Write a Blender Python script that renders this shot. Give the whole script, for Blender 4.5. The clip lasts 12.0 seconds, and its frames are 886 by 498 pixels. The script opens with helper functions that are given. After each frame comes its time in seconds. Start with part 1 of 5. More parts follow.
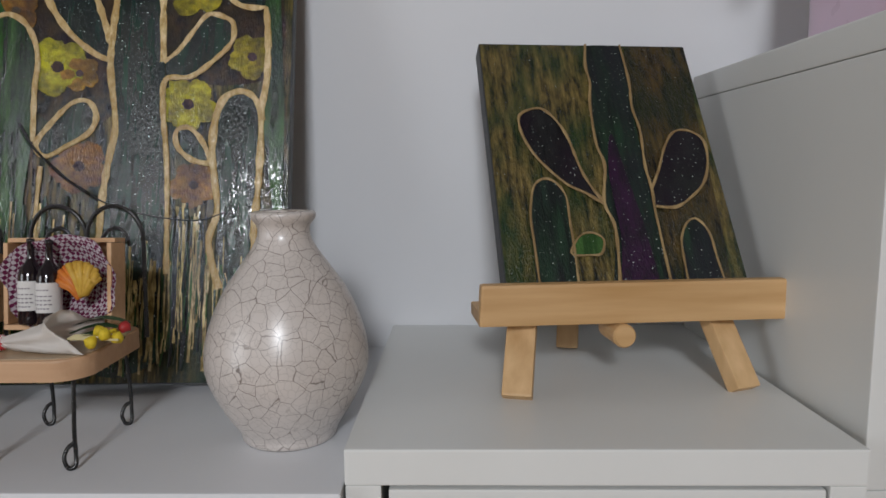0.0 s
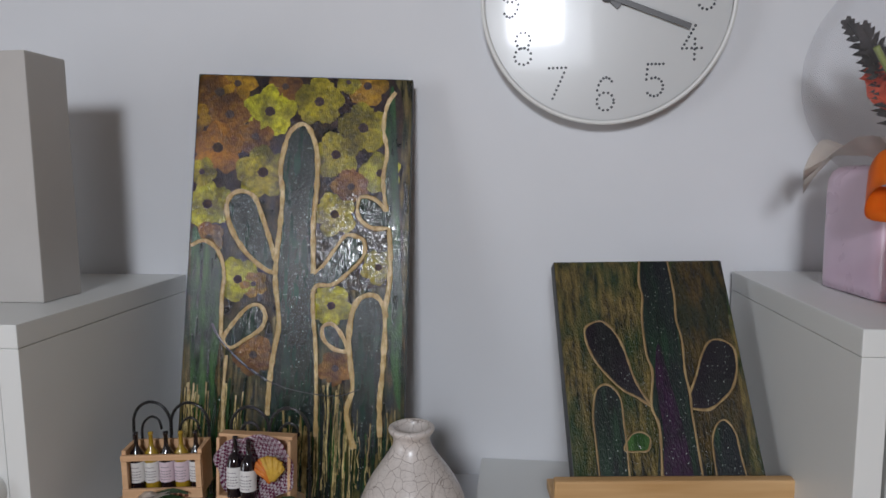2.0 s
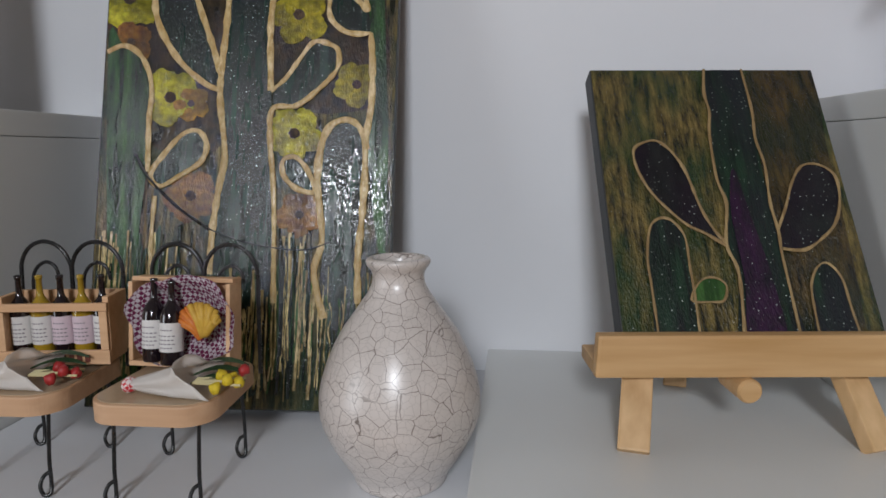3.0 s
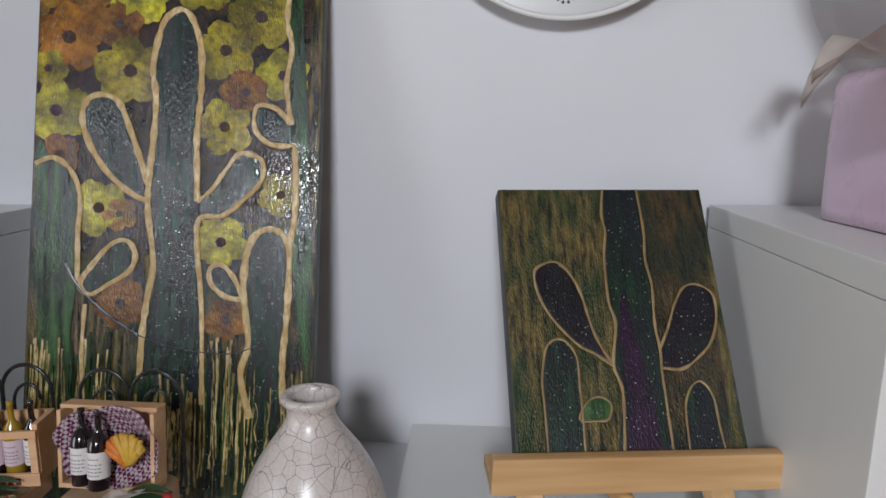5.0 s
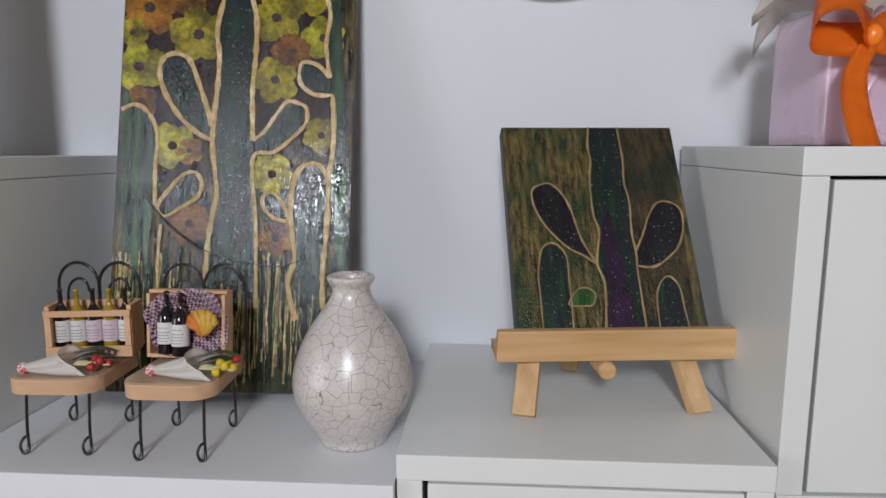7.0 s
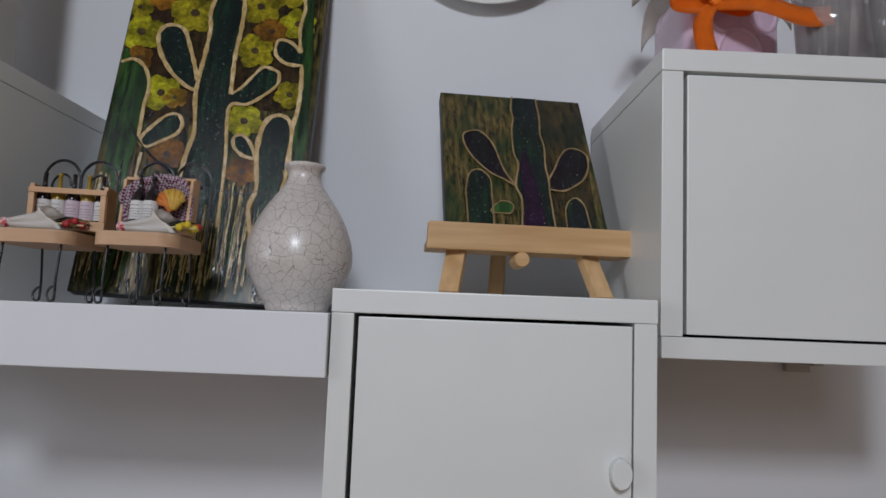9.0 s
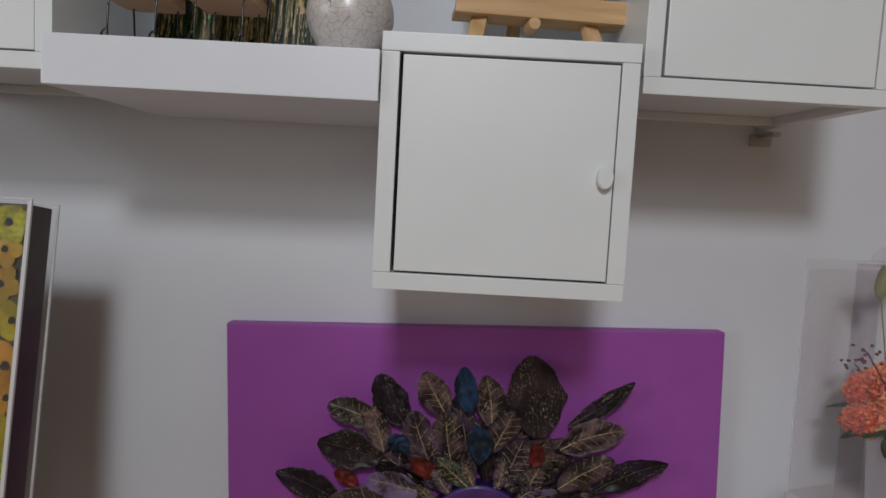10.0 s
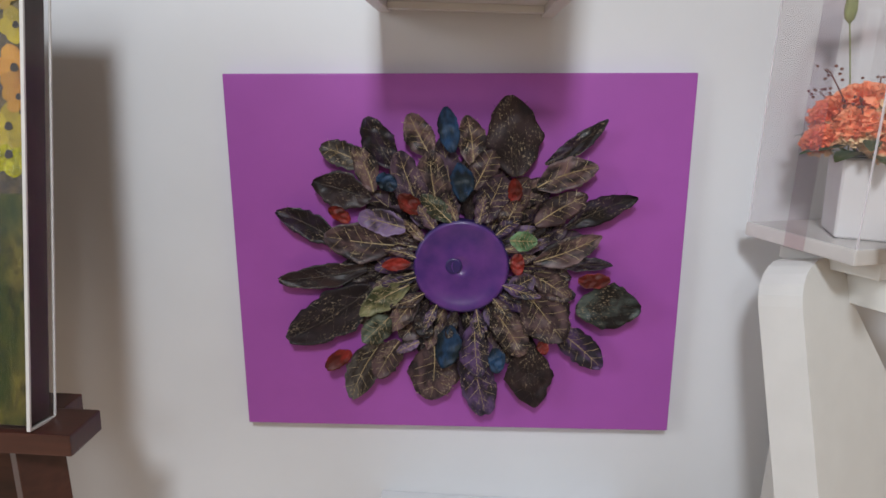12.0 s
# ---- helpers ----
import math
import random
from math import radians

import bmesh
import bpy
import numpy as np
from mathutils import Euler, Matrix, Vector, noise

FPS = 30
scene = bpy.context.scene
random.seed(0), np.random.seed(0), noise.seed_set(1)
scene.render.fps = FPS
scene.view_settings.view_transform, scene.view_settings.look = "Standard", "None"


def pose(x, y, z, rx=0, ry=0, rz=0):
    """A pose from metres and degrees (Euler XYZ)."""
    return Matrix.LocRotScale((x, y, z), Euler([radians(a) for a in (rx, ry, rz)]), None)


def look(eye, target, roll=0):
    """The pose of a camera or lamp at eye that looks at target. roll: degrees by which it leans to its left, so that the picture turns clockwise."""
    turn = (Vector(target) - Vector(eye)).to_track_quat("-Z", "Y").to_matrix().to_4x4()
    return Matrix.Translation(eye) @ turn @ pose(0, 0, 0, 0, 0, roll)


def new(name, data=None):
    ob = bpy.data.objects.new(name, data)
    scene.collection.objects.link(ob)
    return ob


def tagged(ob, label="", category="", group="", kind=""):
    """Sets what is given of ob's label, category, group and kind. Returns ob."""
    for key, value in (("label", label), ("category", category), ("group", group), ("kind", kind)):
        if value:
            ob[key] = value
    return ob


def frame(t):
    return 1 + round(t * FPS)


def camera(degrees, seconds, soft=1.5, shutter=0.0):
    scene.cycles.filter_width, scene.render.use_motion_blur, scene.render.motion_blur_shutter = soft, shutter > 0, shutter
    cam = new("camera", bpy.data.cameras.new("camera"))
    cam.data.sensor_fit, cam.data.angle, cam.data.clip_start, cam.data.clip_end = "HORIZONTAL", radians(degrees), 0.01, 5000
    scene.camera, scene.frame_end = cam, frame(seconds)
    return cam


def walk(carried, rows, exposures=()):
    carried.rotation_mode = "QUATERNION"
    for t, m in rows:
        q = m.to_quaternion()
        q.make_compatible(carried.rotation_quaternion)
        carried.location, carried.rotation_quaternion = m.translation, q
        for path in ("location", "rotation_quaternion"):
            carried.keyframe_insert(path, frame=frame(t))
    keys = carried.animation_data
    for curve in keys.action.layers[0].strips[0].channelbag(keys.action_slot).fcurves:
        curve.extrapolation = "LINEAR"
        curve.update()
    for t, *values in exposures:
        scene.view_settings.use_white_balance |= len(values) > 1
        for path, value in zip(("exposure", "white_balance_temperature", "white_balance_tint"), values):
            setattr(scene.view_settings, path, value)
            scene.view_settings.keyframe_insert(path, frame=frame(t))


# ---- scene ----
cam = camera(68.1, 12.0, soft=1.6)
PATH = [
    (0, (0.012, -0.007, 1.607), (-0.023, 1.98, 1.378), -0.4),
    (0.5, (-0.006, -0.088, 1.654), (-0.161, 1.902, 1.536), -1.3),
    (1, (-0.001, -0.128, 1.712), (-0.216, 1.856, 1.572), -1.3),
    (1.5, (-0.004, -0.133, 1.779), (-0.21, 1.841, 1.529), 1.2),
    (2, (0.001, -0.129, 1.784), (-0.238, 1.844, 1.558), -0.6),
    (2.5, (-0.015, -0.064, 1.705), (-0.247, 1.898, 1.39), -0.9),
    (3, (-0.02, 0.005, 1.645), (-0.239, 1.971, 1.351), -0.2),
    (3.5, (-0.021, 0.073, 1.635), (-0.153, 2.059, 1.431), -0.1),
    (3.7, (-0.012, 0.102, 1.649), (-0.109, 2.092, 1.465), -0.5),
    (5.3, (0.015, -0.035, 1.753), (-0.093, 1.923, 1.359), 0.6),
    (5.5, (0.011, -0.045, 1.752), (-0.103, 1.912, 1.356), 0.6),
    (6, (0.014, -0.059, 1.735), (-0.102, 1.895, 1.323), 0.6),
    (6.5, (0.016, -0.087, 1.702), (-0.11, 1.877, 1.343), 0.8),
    (6.7, (0.017, -0.103, 1.692), (-0.105, 1.861, 1.336), 0.3),
    (8.3, (0.027, -0.157, 1.553), (-0.149, 1.82, 1.805), -0.4),
    (8.5, (0.023, -0.161, 1.509), (-0.017, 1.822, 1.768), 1.1),
    (9, (0.051, -0.215, 1.455), (0.019, 1.775, 1.66), 2.2),
    (9.5, (0.034, -0.29, 1.387), (-0.023, 1.709, 1.437), 2.0),
    (10, (0.033, -0.356, 1.317), (0.017, 1.637, 1.154), 3.1),
    (10.5, (0.048, -0.405, 1.248), (0.009, 1.575, 0.969), 3.1),
    (11, (0.074, -0.461, 1.19), (0.048, 1.494, 0.769), 1.9),
    (11.5, (0.077, -0.505, 1.153), (0.049, 1.436, 0.673), 2.4),
    (12, (0.098, -0.442, 1.116), (0.033, 1.499, 0.639), 2.1),
]
EXPOSURE = ((0, -0.34, 6700, 10), (1, -0.32, 6550, 10), (2, -0.36, 6500, 11), (3.5, -0.17, 6600, 10), (5.5, -0.10, 6500, 12), (6.7, -0.02, 6500, 11), (8.3, -0.18, 6400, 11), (9, -0.50, 6350, 11),
            (9.5, -0.54, 6400, 10), (10, -0.50, 6550, 10), (10.5, -0.11, 6650, 10), (11, 0.24, 6600, 9), (12, 0.40, 6560, 8))
walk(cam, [(t, look(eye, target, roll)) for t, eye, target, roll in PATH], EXPOSURE)

# ---- light ----
world = bpy.data.worlds.new("world")
scene.world = world
world.use_nodes = True
world.node_tree.nodes["Background"].inputs["Color"].default_value = (0.86, 0.88, 1.0, 1)
world.node_tree.nodes["Background"].inputs["Strength"].default_value = 0.3


def area_lamp(name, eye, target, sx, sy, watts, colour):
    data = bpy.data.lights.new(name, "AREA")
    data.shape, data.size, data.size_y = "RECTANGLE", sx, sy
    data.energy, data.color = watts, colour
    ob = new(name, data)
    ob.matrix_world = look(eye, target)
    return ob


LAMP = Vector((-0.05, -1.45, 2.34))
area_lamp("ceiling_lamp_light", LAMP, LAMP + Vector((0.0, 0.60, -0.68)), 0.27, 0.27, 24.0, (0.88, 0.925, 1.0))
area_lamp("window_light", (0.04, -3.24, 2.60), (0.04, 0.0, 2.30), 0.72, 0.64, 14.0, (0.84, 0.92, 1.0))
# Fill added from the left, out of view, to brighten left-facing sides.
area_lamp("left_fill_light", (-2.44, -1.30, 1.75), (0.0, -1.10, 1.45), 1.14, 1.24, 22.0, (0.87, 0.93, 1.0))

# ---- materials ----


def mat(name, colour, rough=0.5, metal=0.0, var=0.12, scale=40.0, bump=0.15, bump_scale=300.0, coat=0.0, stretch=(1, 1, 1), second=None, depth=0.0004):
    """A painted or natural surface: two sizes of colour variation, uneven gloss and fine relief."""
    m = bpy.data.materials.new(name)
    m.use_nodes = True
    t, b = m.node_tree, m.node_tree.nodes["Principled BSDF"]
    co = t.nodes.new("ShaderNodeTexCoord")
    mp = t.nodes.new("ShaderNodeMapping")
    mp.inputs["Scale"].default_value = stretch
    t.links.new(co.outputs["Object"], mp.inputs["Vector"])
    big, small = t.nodes.new("ShaderNodeTexNoise"), t.nodes.new("ShaderNodeTexNoise")
    for n, k, d in ((big, scale * 0.2, 3), (small, scale, 6)):
        n.inputs["Scale"].default_value, n.inputs["Detail"].default_value = k, d
        t.links.new(mp.outputs["Vector"], n.inputs["Vector"])
    mix = t.nodes.new("ShaderNodeMath")
    mix.operation = "ADD"
    t.links.new(big.outputs["Fac"], mix.inputs[0])
    t.links.new(small.outputs["Fac"], mix.inputs[1])
    ramp = t.nodes.new("ShaderNodeMapRange")
    ramp.inputs["From Min"].default_value, ramp.inputs["From Max"].default_value = 0.65, 1.35
    t.links.new(mix.outputs[0], ramp.inputs["Value"])
    cm = t.nodes.new("ShaderNodeMix")
    cm.data_type = "RGBA"
    lo = second or [c * (1 - var) for c in colour]
    hi = colour if second else [min(1.0, c * (1 + var)) for c in colour]
    cm.inputs["A"].default_value, cm.inputs["B"].default_value = (*lo, 1), (*hi, 1)
    t.links.new(ramp.outputs["Result"], cm.inputs["Factor"])
    t.links.new(cm.outputs["Result"], b.inputs["Base Color"])
    rr = t.nodes.new("ShaderNodeMapRange")
    rr.inputs["To Min"].default_value, rr.inputs["To Max"].default_value = rough * 0.85, min(1, rough * 1.15)
    t.links.new(small.outputs["Fac"], rr.inputs["Value"])
    t.links.new(rr.outputs["Result"], b.inputs["Roughness"])
    b.inputs["Metallic"].default_value, b.inputs["Coat Weight"].default_value = metal, coat
    b.inputs["Coat Roughness"].default_value = 0.08
    if bump:
        bn, bp = t.nodes.new("ShaderNodeTexNoise"), t.nodes.new("ShaderNodeBump")
        bn.inputs["Scale"].default_value, bn.inputs["Detail"].default_value = bump_scale, 4
        t.links.new(mp.outputs["Vector"], bn.inputs["Vector"])
        bp.inputs["Strength"].default_value, bp.inputs["Distance"].default_value = bump, depth
        t.links.new(bn.outputs["Fac"], bp.inputs["Height"])
        t.links.new(bp.outputs["Normal"], b.inputs["Normal"])
    return m


def glass_mat(name, colour, gloss=0.12, clear=0.85, rough=0.02, ior=1.12):
    """Thin clear plastic or glass: mostly see-through, with a glossy film."""
    m = bpy.data.materials.new(name)
    m.use_nodes = True
    t = m.node_tree
    t.nodes.remove(t.nodes["Principled BSDF"])
    tr, gl, df = t.nodes.new("ShaderNodeBsdfTransparent"), t.nodes.new("ShaderNodeBsdfGlossy"), t.nodes.new("ShaderNodeBsdfDiffuse")
    tr.inputs["Color"].default_value = (*colour, 1)
    df.inputs["Color"].default_value = (*colour, 1)
    gl.inputs["Roughness"].default_value = rough
    fr = t.nodes.new("ShaderNodeFresnel")
    fr.inputs["IOR"].default_value = ior
    sc = t.nodes.new("ShaderNodeMath")
    sc.operation = "MULTIPLY_ADD"
    sc.inputs[1].default_value, sc.inputs[2].default_value = 0.18, gloss * 0.3
    t.links.new(fr.outputs["Fac"], sc.inputs[0])
    a, c = t.nodes.new("ShaderNodeMixShader"), t.nodes.new("ShaderNodeMixShader")
    a.inputs["Fac"].default_value = 1 - clear
    t.links.new(tr.outputs[0], a.inputs[1])
    t.links.new(df.outputs[0], a.inputs[2])
    t.links.new(sc.outputs[0], c.inputs["Fac"])
    t.links.new(a.outputs[0], c.inputs[1])
    t.links.new(gl.outputs[0], c.inputs[2])
    t.links.new(c.outputs[0], t.nodes["Material Output"].inputs["Surface"])
    return m


def paint_mat(name, low, high, streak=(1, 1, 0.12), scale=160.0, rough=0.12, glitter=0.0, third=None, relief=0.38, coat=0.0, spec=0.40, spread=(0.40, 0.62), vary=0.0, wrinkle=0.0):
    """Thick varnished paint: streaky brush marks in three tones, ridged relief and some glitter."""
    m = bpy.data.materials.new(name)
    m.use_nodes = True
    t, b = m.node_tree, m.node_tree.nodes["Principled BSDF"]
    co, mp = t.nodes.new("ShaderNodeTexCoord"), t.nodes.new("ShaderNodeMapping")
    mp.inputs["Scale"].default_value = streak
    t.links.new(co.outputs["Object"], mp.inputs["Vector"])
    n1, n2 = t.nodes.new("ShaderNodeTexNoise"), t.nodes.new("ShaderNodeTexNoise")
    n1.inputs["Scale"].default_value, n1.inputs["Detail"].default_value = scale, 7
    n2.inputs["Scale"].default_value, n2.inputs["Detail"].default_value = scale * 0.16, 4
    n1.inputs["Roughness"].default_value = 0.65
    t.links.new(mp.outputs["Vector"], n1.inputs["Vector"])
    wide = t.nodes.new("ShaderNodeMapping")
    wide.inputs["Scale"].default_value = [0.35 + 0.65 * k for k in streak]
    t.links.new(co.outputs["Object"], wide.inputs["Vector"])
    t.links.new(wide.outputs["Vector"], n2.inputs["Vector"])
    r1, r2 = t.nodes.new("ShaderNodeMapRange"), t.nodes.new("ShaderNodeMapRange")
    for r, n, lo, hi in ((r1, n1, *spread), (r2, n2, 0.42, 0.62)):
        r.inputs["From Min"].default_value, r.inputs["From Max"].default_value = lo, hi
        t.links.new(n.outputs["Fac"], r.inputs["Value"])
    c1, c2 = t.nodes.new("ShaderNodeMix"), t.nodes.new("ShaderNodeMix")
    c1.data_type = c2.data_type = "RGBA"
    c1.inputs["A"].default_value, c1.inputs["B"].default_value = (*low, 1), (*high, 1)
    t.links.new(r1.outputs["Result"], c1.inputs["Factor"])
    c2.inputs["B"].default_value = (*(third or low), 1)
    half = t.nodes.new("ShaderNodeMath")
    half.operation = "MULTIPLY"
    half.inputs[1].default_value = 0.75
    t.links.new(r2.outputs["Result"], half.inputs[0])
    t.links.new(half.outputs[0], c2.inputs["Factor"])
    t.links.new(c1.outputs["Result"], c2.inputs["A"])
    out = c2.outputs["Result"]
    if vary:
        info, tone, hsv = t.nodes.new("ShaderNodeObjectInfo"), t.nodes.new("ShaderNodeMapRange"), t.nodes.new("ShaderNodeHueSaturation")
        tone.inputs["To Min"].default_value, tone.inputs["To Max"].default_value = 1 - vary, 1 + vary
        t.links.new(info.outputs["Random"], tone.inputs["Value"])
        t.links.new(tone.outputs["Result"], hsv.inputs["Value"])
        t.links.new(out, hsv.inputs["Color"])
        out = hsv.outputs["Color"]
    if glitter:
        vo, th = t.nodes.new("ShaderNodeTexVoronoi"), t.nodes.new("ShaderNodeMath")
        vo.inputs["Scale"].default_value = 430
        t.links.new(co.outputs["Object"], vo.inputs["Vector"])
        th.operation, th.inputs[1].default_value = "LESS_THAN", glitter * 1.5
        t.links.new(vo.outputs["Distance"], th.inputs[0])
        some, sep, keep = t.nodes.new("ShaderNodeMath"), t.nodes.new("ShaderNodeSeparateColor"), t.nodes.new("ShaderNodeMath")
        t.links.new(vo.outputs["Color"], sep.inputs[0])
        some.operation, some.inputs[1].default_value = "POWER", 4.0
        t.links.new(sep.outputs[0], some.inputs[0])
        keep.operation = "MULTIPLY"
        t.links.new(th.outputs[0], keep.inputs[0])
        t.links.new(some.outputs[0], keep.inputs[1])
        c3 = t.nodes.new("ShaderNodeMix")
        c3.data_type = "RGBA"
        c3.inputs["B"].default_value = (0.55, 0.62, 0.58, 1)
        t.links.new(keep.outputs[0], c3.inputs["Factor"])
        t.links.new(out, c3.inputs["A"])
        out = c3.outputs["Result"]
    t.links.new(out, b.inputs["Base Color"])
    b.inputs["Roughness"].default_value = rough
    b.inputs["Coat Weight"].default_value, b.inputs["Coat Roughness"].default_value = coat, 0.12
    b.inputs["Specular IOR Level"].default_value = spec
    bp, bn = t.nodes.new("ShaderNodeBump"), t.nodes.new("ShaderNodeTexNoise")
    bn.inputs["Scale"].default_value, bn.inputs["Detail"].default_value = 820, 6
    m2 = t.nodes.new("ShaderNodeMapping")
    m2.inputs["Scale"].default_value = (1, 1, 0.42)
    t.links.new(co.outputs["Object"], m2.inputs["Vector"])
    t.links.new(m2.outputs["Vector"], bn.inputs["Vector"])
    bp.inputs["Strength"].default_value, bp.inputs["Distance"].default_value = relief, 0.00075
    ridge = t.nodes.new("ShaderNodeMapRange")
    ridge.inputs["From Min"].default_value, ridge.inputs["From Max"].default_value = 0.40, 0.80
    t.links.new(bn.outputs["Fac"], ridge.inputs["Value"])
    t.links.new(ridge.outputs["Result"], bp.inputs["Height"])
    if wrinkle:
        broad, folds = t.nodes.new("ShaderNodeBump"), t.nodes.new("ShaderNodeTexNoise")
        folds.inputs["Scale"].default_value, folds.inputs["Detail"].default_value, folds.inputs["Distortion"].default_value = 210, 3, 0.8
        t.links.new(m2.outputs["Vector"], folds.inputs["Vector"])
        broad.inputs["Strength"].default_value, broad.inputs["Distance"].default_value = wrinkle, 0.0022
        t.links.new(folds.outputs["Fac"], broad.inputs["Height"])
        t.links.new(broad.outputs["Normal"], bp.inputs["Normal"])
    t.links.new(bp.outputs["Normal"], b.inputs["Normal"])
    return m


def leaf_mat(name, low, high, rub):
    """A pressed leaf under thin acrylic: cloudy tone along the blade, rubbed gold flecks and fine side ribs."""
    m = bpy.data.materials.new(name)
    m.use_nodes = True
    t, b = m.node_tree, m.node_tree.nodes["Principled BSDF"]
    co, mp = t.nodes.new("ShaderNodeTexCoord"), t.nodes.new("ShaderNodeMapping")
    mp.inputs["Scale"].default_value = (0.5, 1, 1)
    info, shift = t.nodes.new("ShaderNodeObjectInfo"), t.nodes.new("ShaderNodeVectorMath")
    t.links.new(info.outputs["Random"], shift.inputs[1])
    t.links.new(co.outputs["Object"], shift.inputs[0])
    t.links.new(shift.outputs["Vector"], mp.inputs["Vector"])

    def cloud(scale, detail, lo, hi):
        n, r = t.nodes.new("ShaderNodeTexNoise"), t.nodes.new("ShaderNodeMapRange")
        n.inputs["Scale"].default_value, n.inputs["Detail"].default_value = scale, detail
        r.inputs["From Min"].default_value, r.inputs["From Max"].default_value = lo, hi
        t.links.new(mp.outputs["Vector"], n.inputs["Vector"])
        t.links.new(n.outputs["Fac"], r.inputs["Value"])
        return n, r.outputs["Result"]

    def blend(fac, a, c):
        x = t.nodes.new("ShaderNodeMix")
        x.data_type = "RGBA"
        t.links.new(fac, x.inputs["Factor"])
        if isinstance(a, tuple):
            x.inputs["A"].default_value = (*a, 1)
        else:
            t.links.new(a, x.inputs["A"])
        x.inputs["B"].default_value = (*c, 1)
        return x.outputs["Result"]

    tone = blend(cloud(55, 5, 0.42, 0.62)[1], low, high)
    fleck, where = cloud(420, 5, 0.56, 0.66)[1], cloud(38, 2, 0.44, 0.62)[1]
    both = t.nodes.new("ShaderNodeMath")
    both.operation = "MULTIPLY"
    t.links.new(fleck, both.inputs[0])
    t.links.new(where, both.inputs[1])
    amount = t.nodes.new("ShaderNodeMath")
    amount.operation, amount.inputs[1].default_value = "MULTIPLY", 0.75 * rub
    t.links.new(both.outputs[0], amount.inputs[0])
    t.links.new(blend(amount.outputs[0], tone, (0.62, 0.50, 0.32)), b.inputs["Base Color"])
    b.inputs["Roughness"].default_value = 0.42 if rub > 0.5 else 0.5
    b.inputs["Specular IOR Level"].default_value = 0.6
    bp = t.nodes.new("ShaderNodeBump")
    bp.inputs["Strength"].default_value, bp.inputs["Distance"].default_value = 0.5, 0.0008
    t.links.new(cloud(260, 5, 0, 1)[0].outputs["Fac"], bp.inputs["Height"])
    t.links.new(bp.outputs["Normal"], b.inputs["Normal"])
    return m


def wood_mat(name, light, dark, along=(1, 0.06, 0.06), rough=0.5, scale=120.0):
    """Wood with grain running along one axis."""
    m = mat(name, light, rough, second=dark, scale=scale, stretch=tuple(0.08 if a == 1 else 1.0 for a in along), bump=0.25, bump_scale=scale * 3, depth=0.0003)
    return m


def crackle_mat():
    """Grey-white crackle glaze: fine dark cracks of two sizes under a glossy coat."""
    m = bpy.data.materials.new("crackle_glaze")
    m.use_nodes = True
    t, b = m.node_tree, m.node_tree.nodes["Principled BSDF"]
    co, ns = t.nodes.new("ShaderNodeTexCoord"), t.nodes.new("ShaderNodeTexNoise")
    ns.inputs["Scale"].default_value, ns.inputs["Detail"].default_value = 60, 4
    t.links.new(co.outputs["Object"], ns.inputs["Vector"])
    warp = t.nodes.new("ShaderNodeVectorMath")
    warp.operation = "MULTIPLY_ADD"
    warp.inputs[1].default_value = (0.006, 0.006, 0.006)
    t.links.new(ns.outputs["Color"], warp.inputs[0])
    t.links.new(co.outputs["Object"], warp.inputs[2])
    lines = []
    for k, wide in ((105, 0.024), (230, 0.04)):
        v, r = t.nodes.new("ShaderNodeTexVoronoi"), t.nodes.new("ShaderNodeMapRange")
        v.feature = "DISTANCE_TO_EDGE"
        v.inputs["Scale"].default_value = k
        t.links.new(warp.outputs[0], v.inputs["Vector"])
        r.inputs["From Max"].default_value = wide
        t.links.new(v.outputs["Distance"], r.inputs["Value"])
        lines.append(r)
    cloud = t.nodes.new("ShaderNodeTexNoise")
    cloud.inputs["Scale"].default_value, cloud.inputs["Detail"].default_value = 30, 6
    t.links.new(co.outputs["Object"], cloud.inputs["Vector"])
    base, c1, c2 = (t.nodes.new("ShaderNodeMix") for _ in range(3))
    for n in (base, c1, c2):
        n.data_type = "RGBA"
    base.inputs["A"].default_value, base.inputs["B"].default_value = (0.47, 0.42, 0.385, 1), (0.70, 0.645, 0.61, 1)
    t.links.new(cloud.outputs["Fac"], base.inputs["Factor"])
    c1.inputs["A"].default_value = (0.13, 0.095, 0.08, 1)
    fade, top = t.nodes.new("ShaderNodeMapRange"), t.nodes.new("ShaderNodeMath")
    fade.inputs["From Min"].default_value, fade.inputs["From Max"].default_value, fade.inputs["To Max"].default_value = 0.48, 0.75, 0.7
    t.links.new(cloud.outputs["Fac"], fade.inputs["Value"])
    top.operation = "MAXIMUM"
    t.links.new(lines[0].outputs["Result"], top.inputs[0])
    t.links.new(fade.outputs["Result"], top.inputs[1])
    t.links.new(top.outputs[0], c1.inputs["Factor"])
    t.links.new(base.outputs["Result"], c1.inputs["B"])
    soft = t.nodes.new("ShaderNodeMapRange")
    soft.inputs["To Min"].default_value = 0.62
    t.links.new(lines[1].outputs["Result"], soft.inputs["Value"])
    c2.inputs["A"].default_value = (0.16, 0.13, 0.12, 1)
    t.links.new(soft.outputs["Result"], c2.inputs["Factor"])
    t.links.new(c1.outputs["Result"], c2.inputs["B"])
    t.links.new(c2.outputs["Result"], b.inputs["Base Color"])
    b.inputs["Roughness"].default_value, b.inputs["Coat Weight"].default_value, b.inputs["Coat Roughness"].default_value = 0.34, 0.38, 0.24
    return m


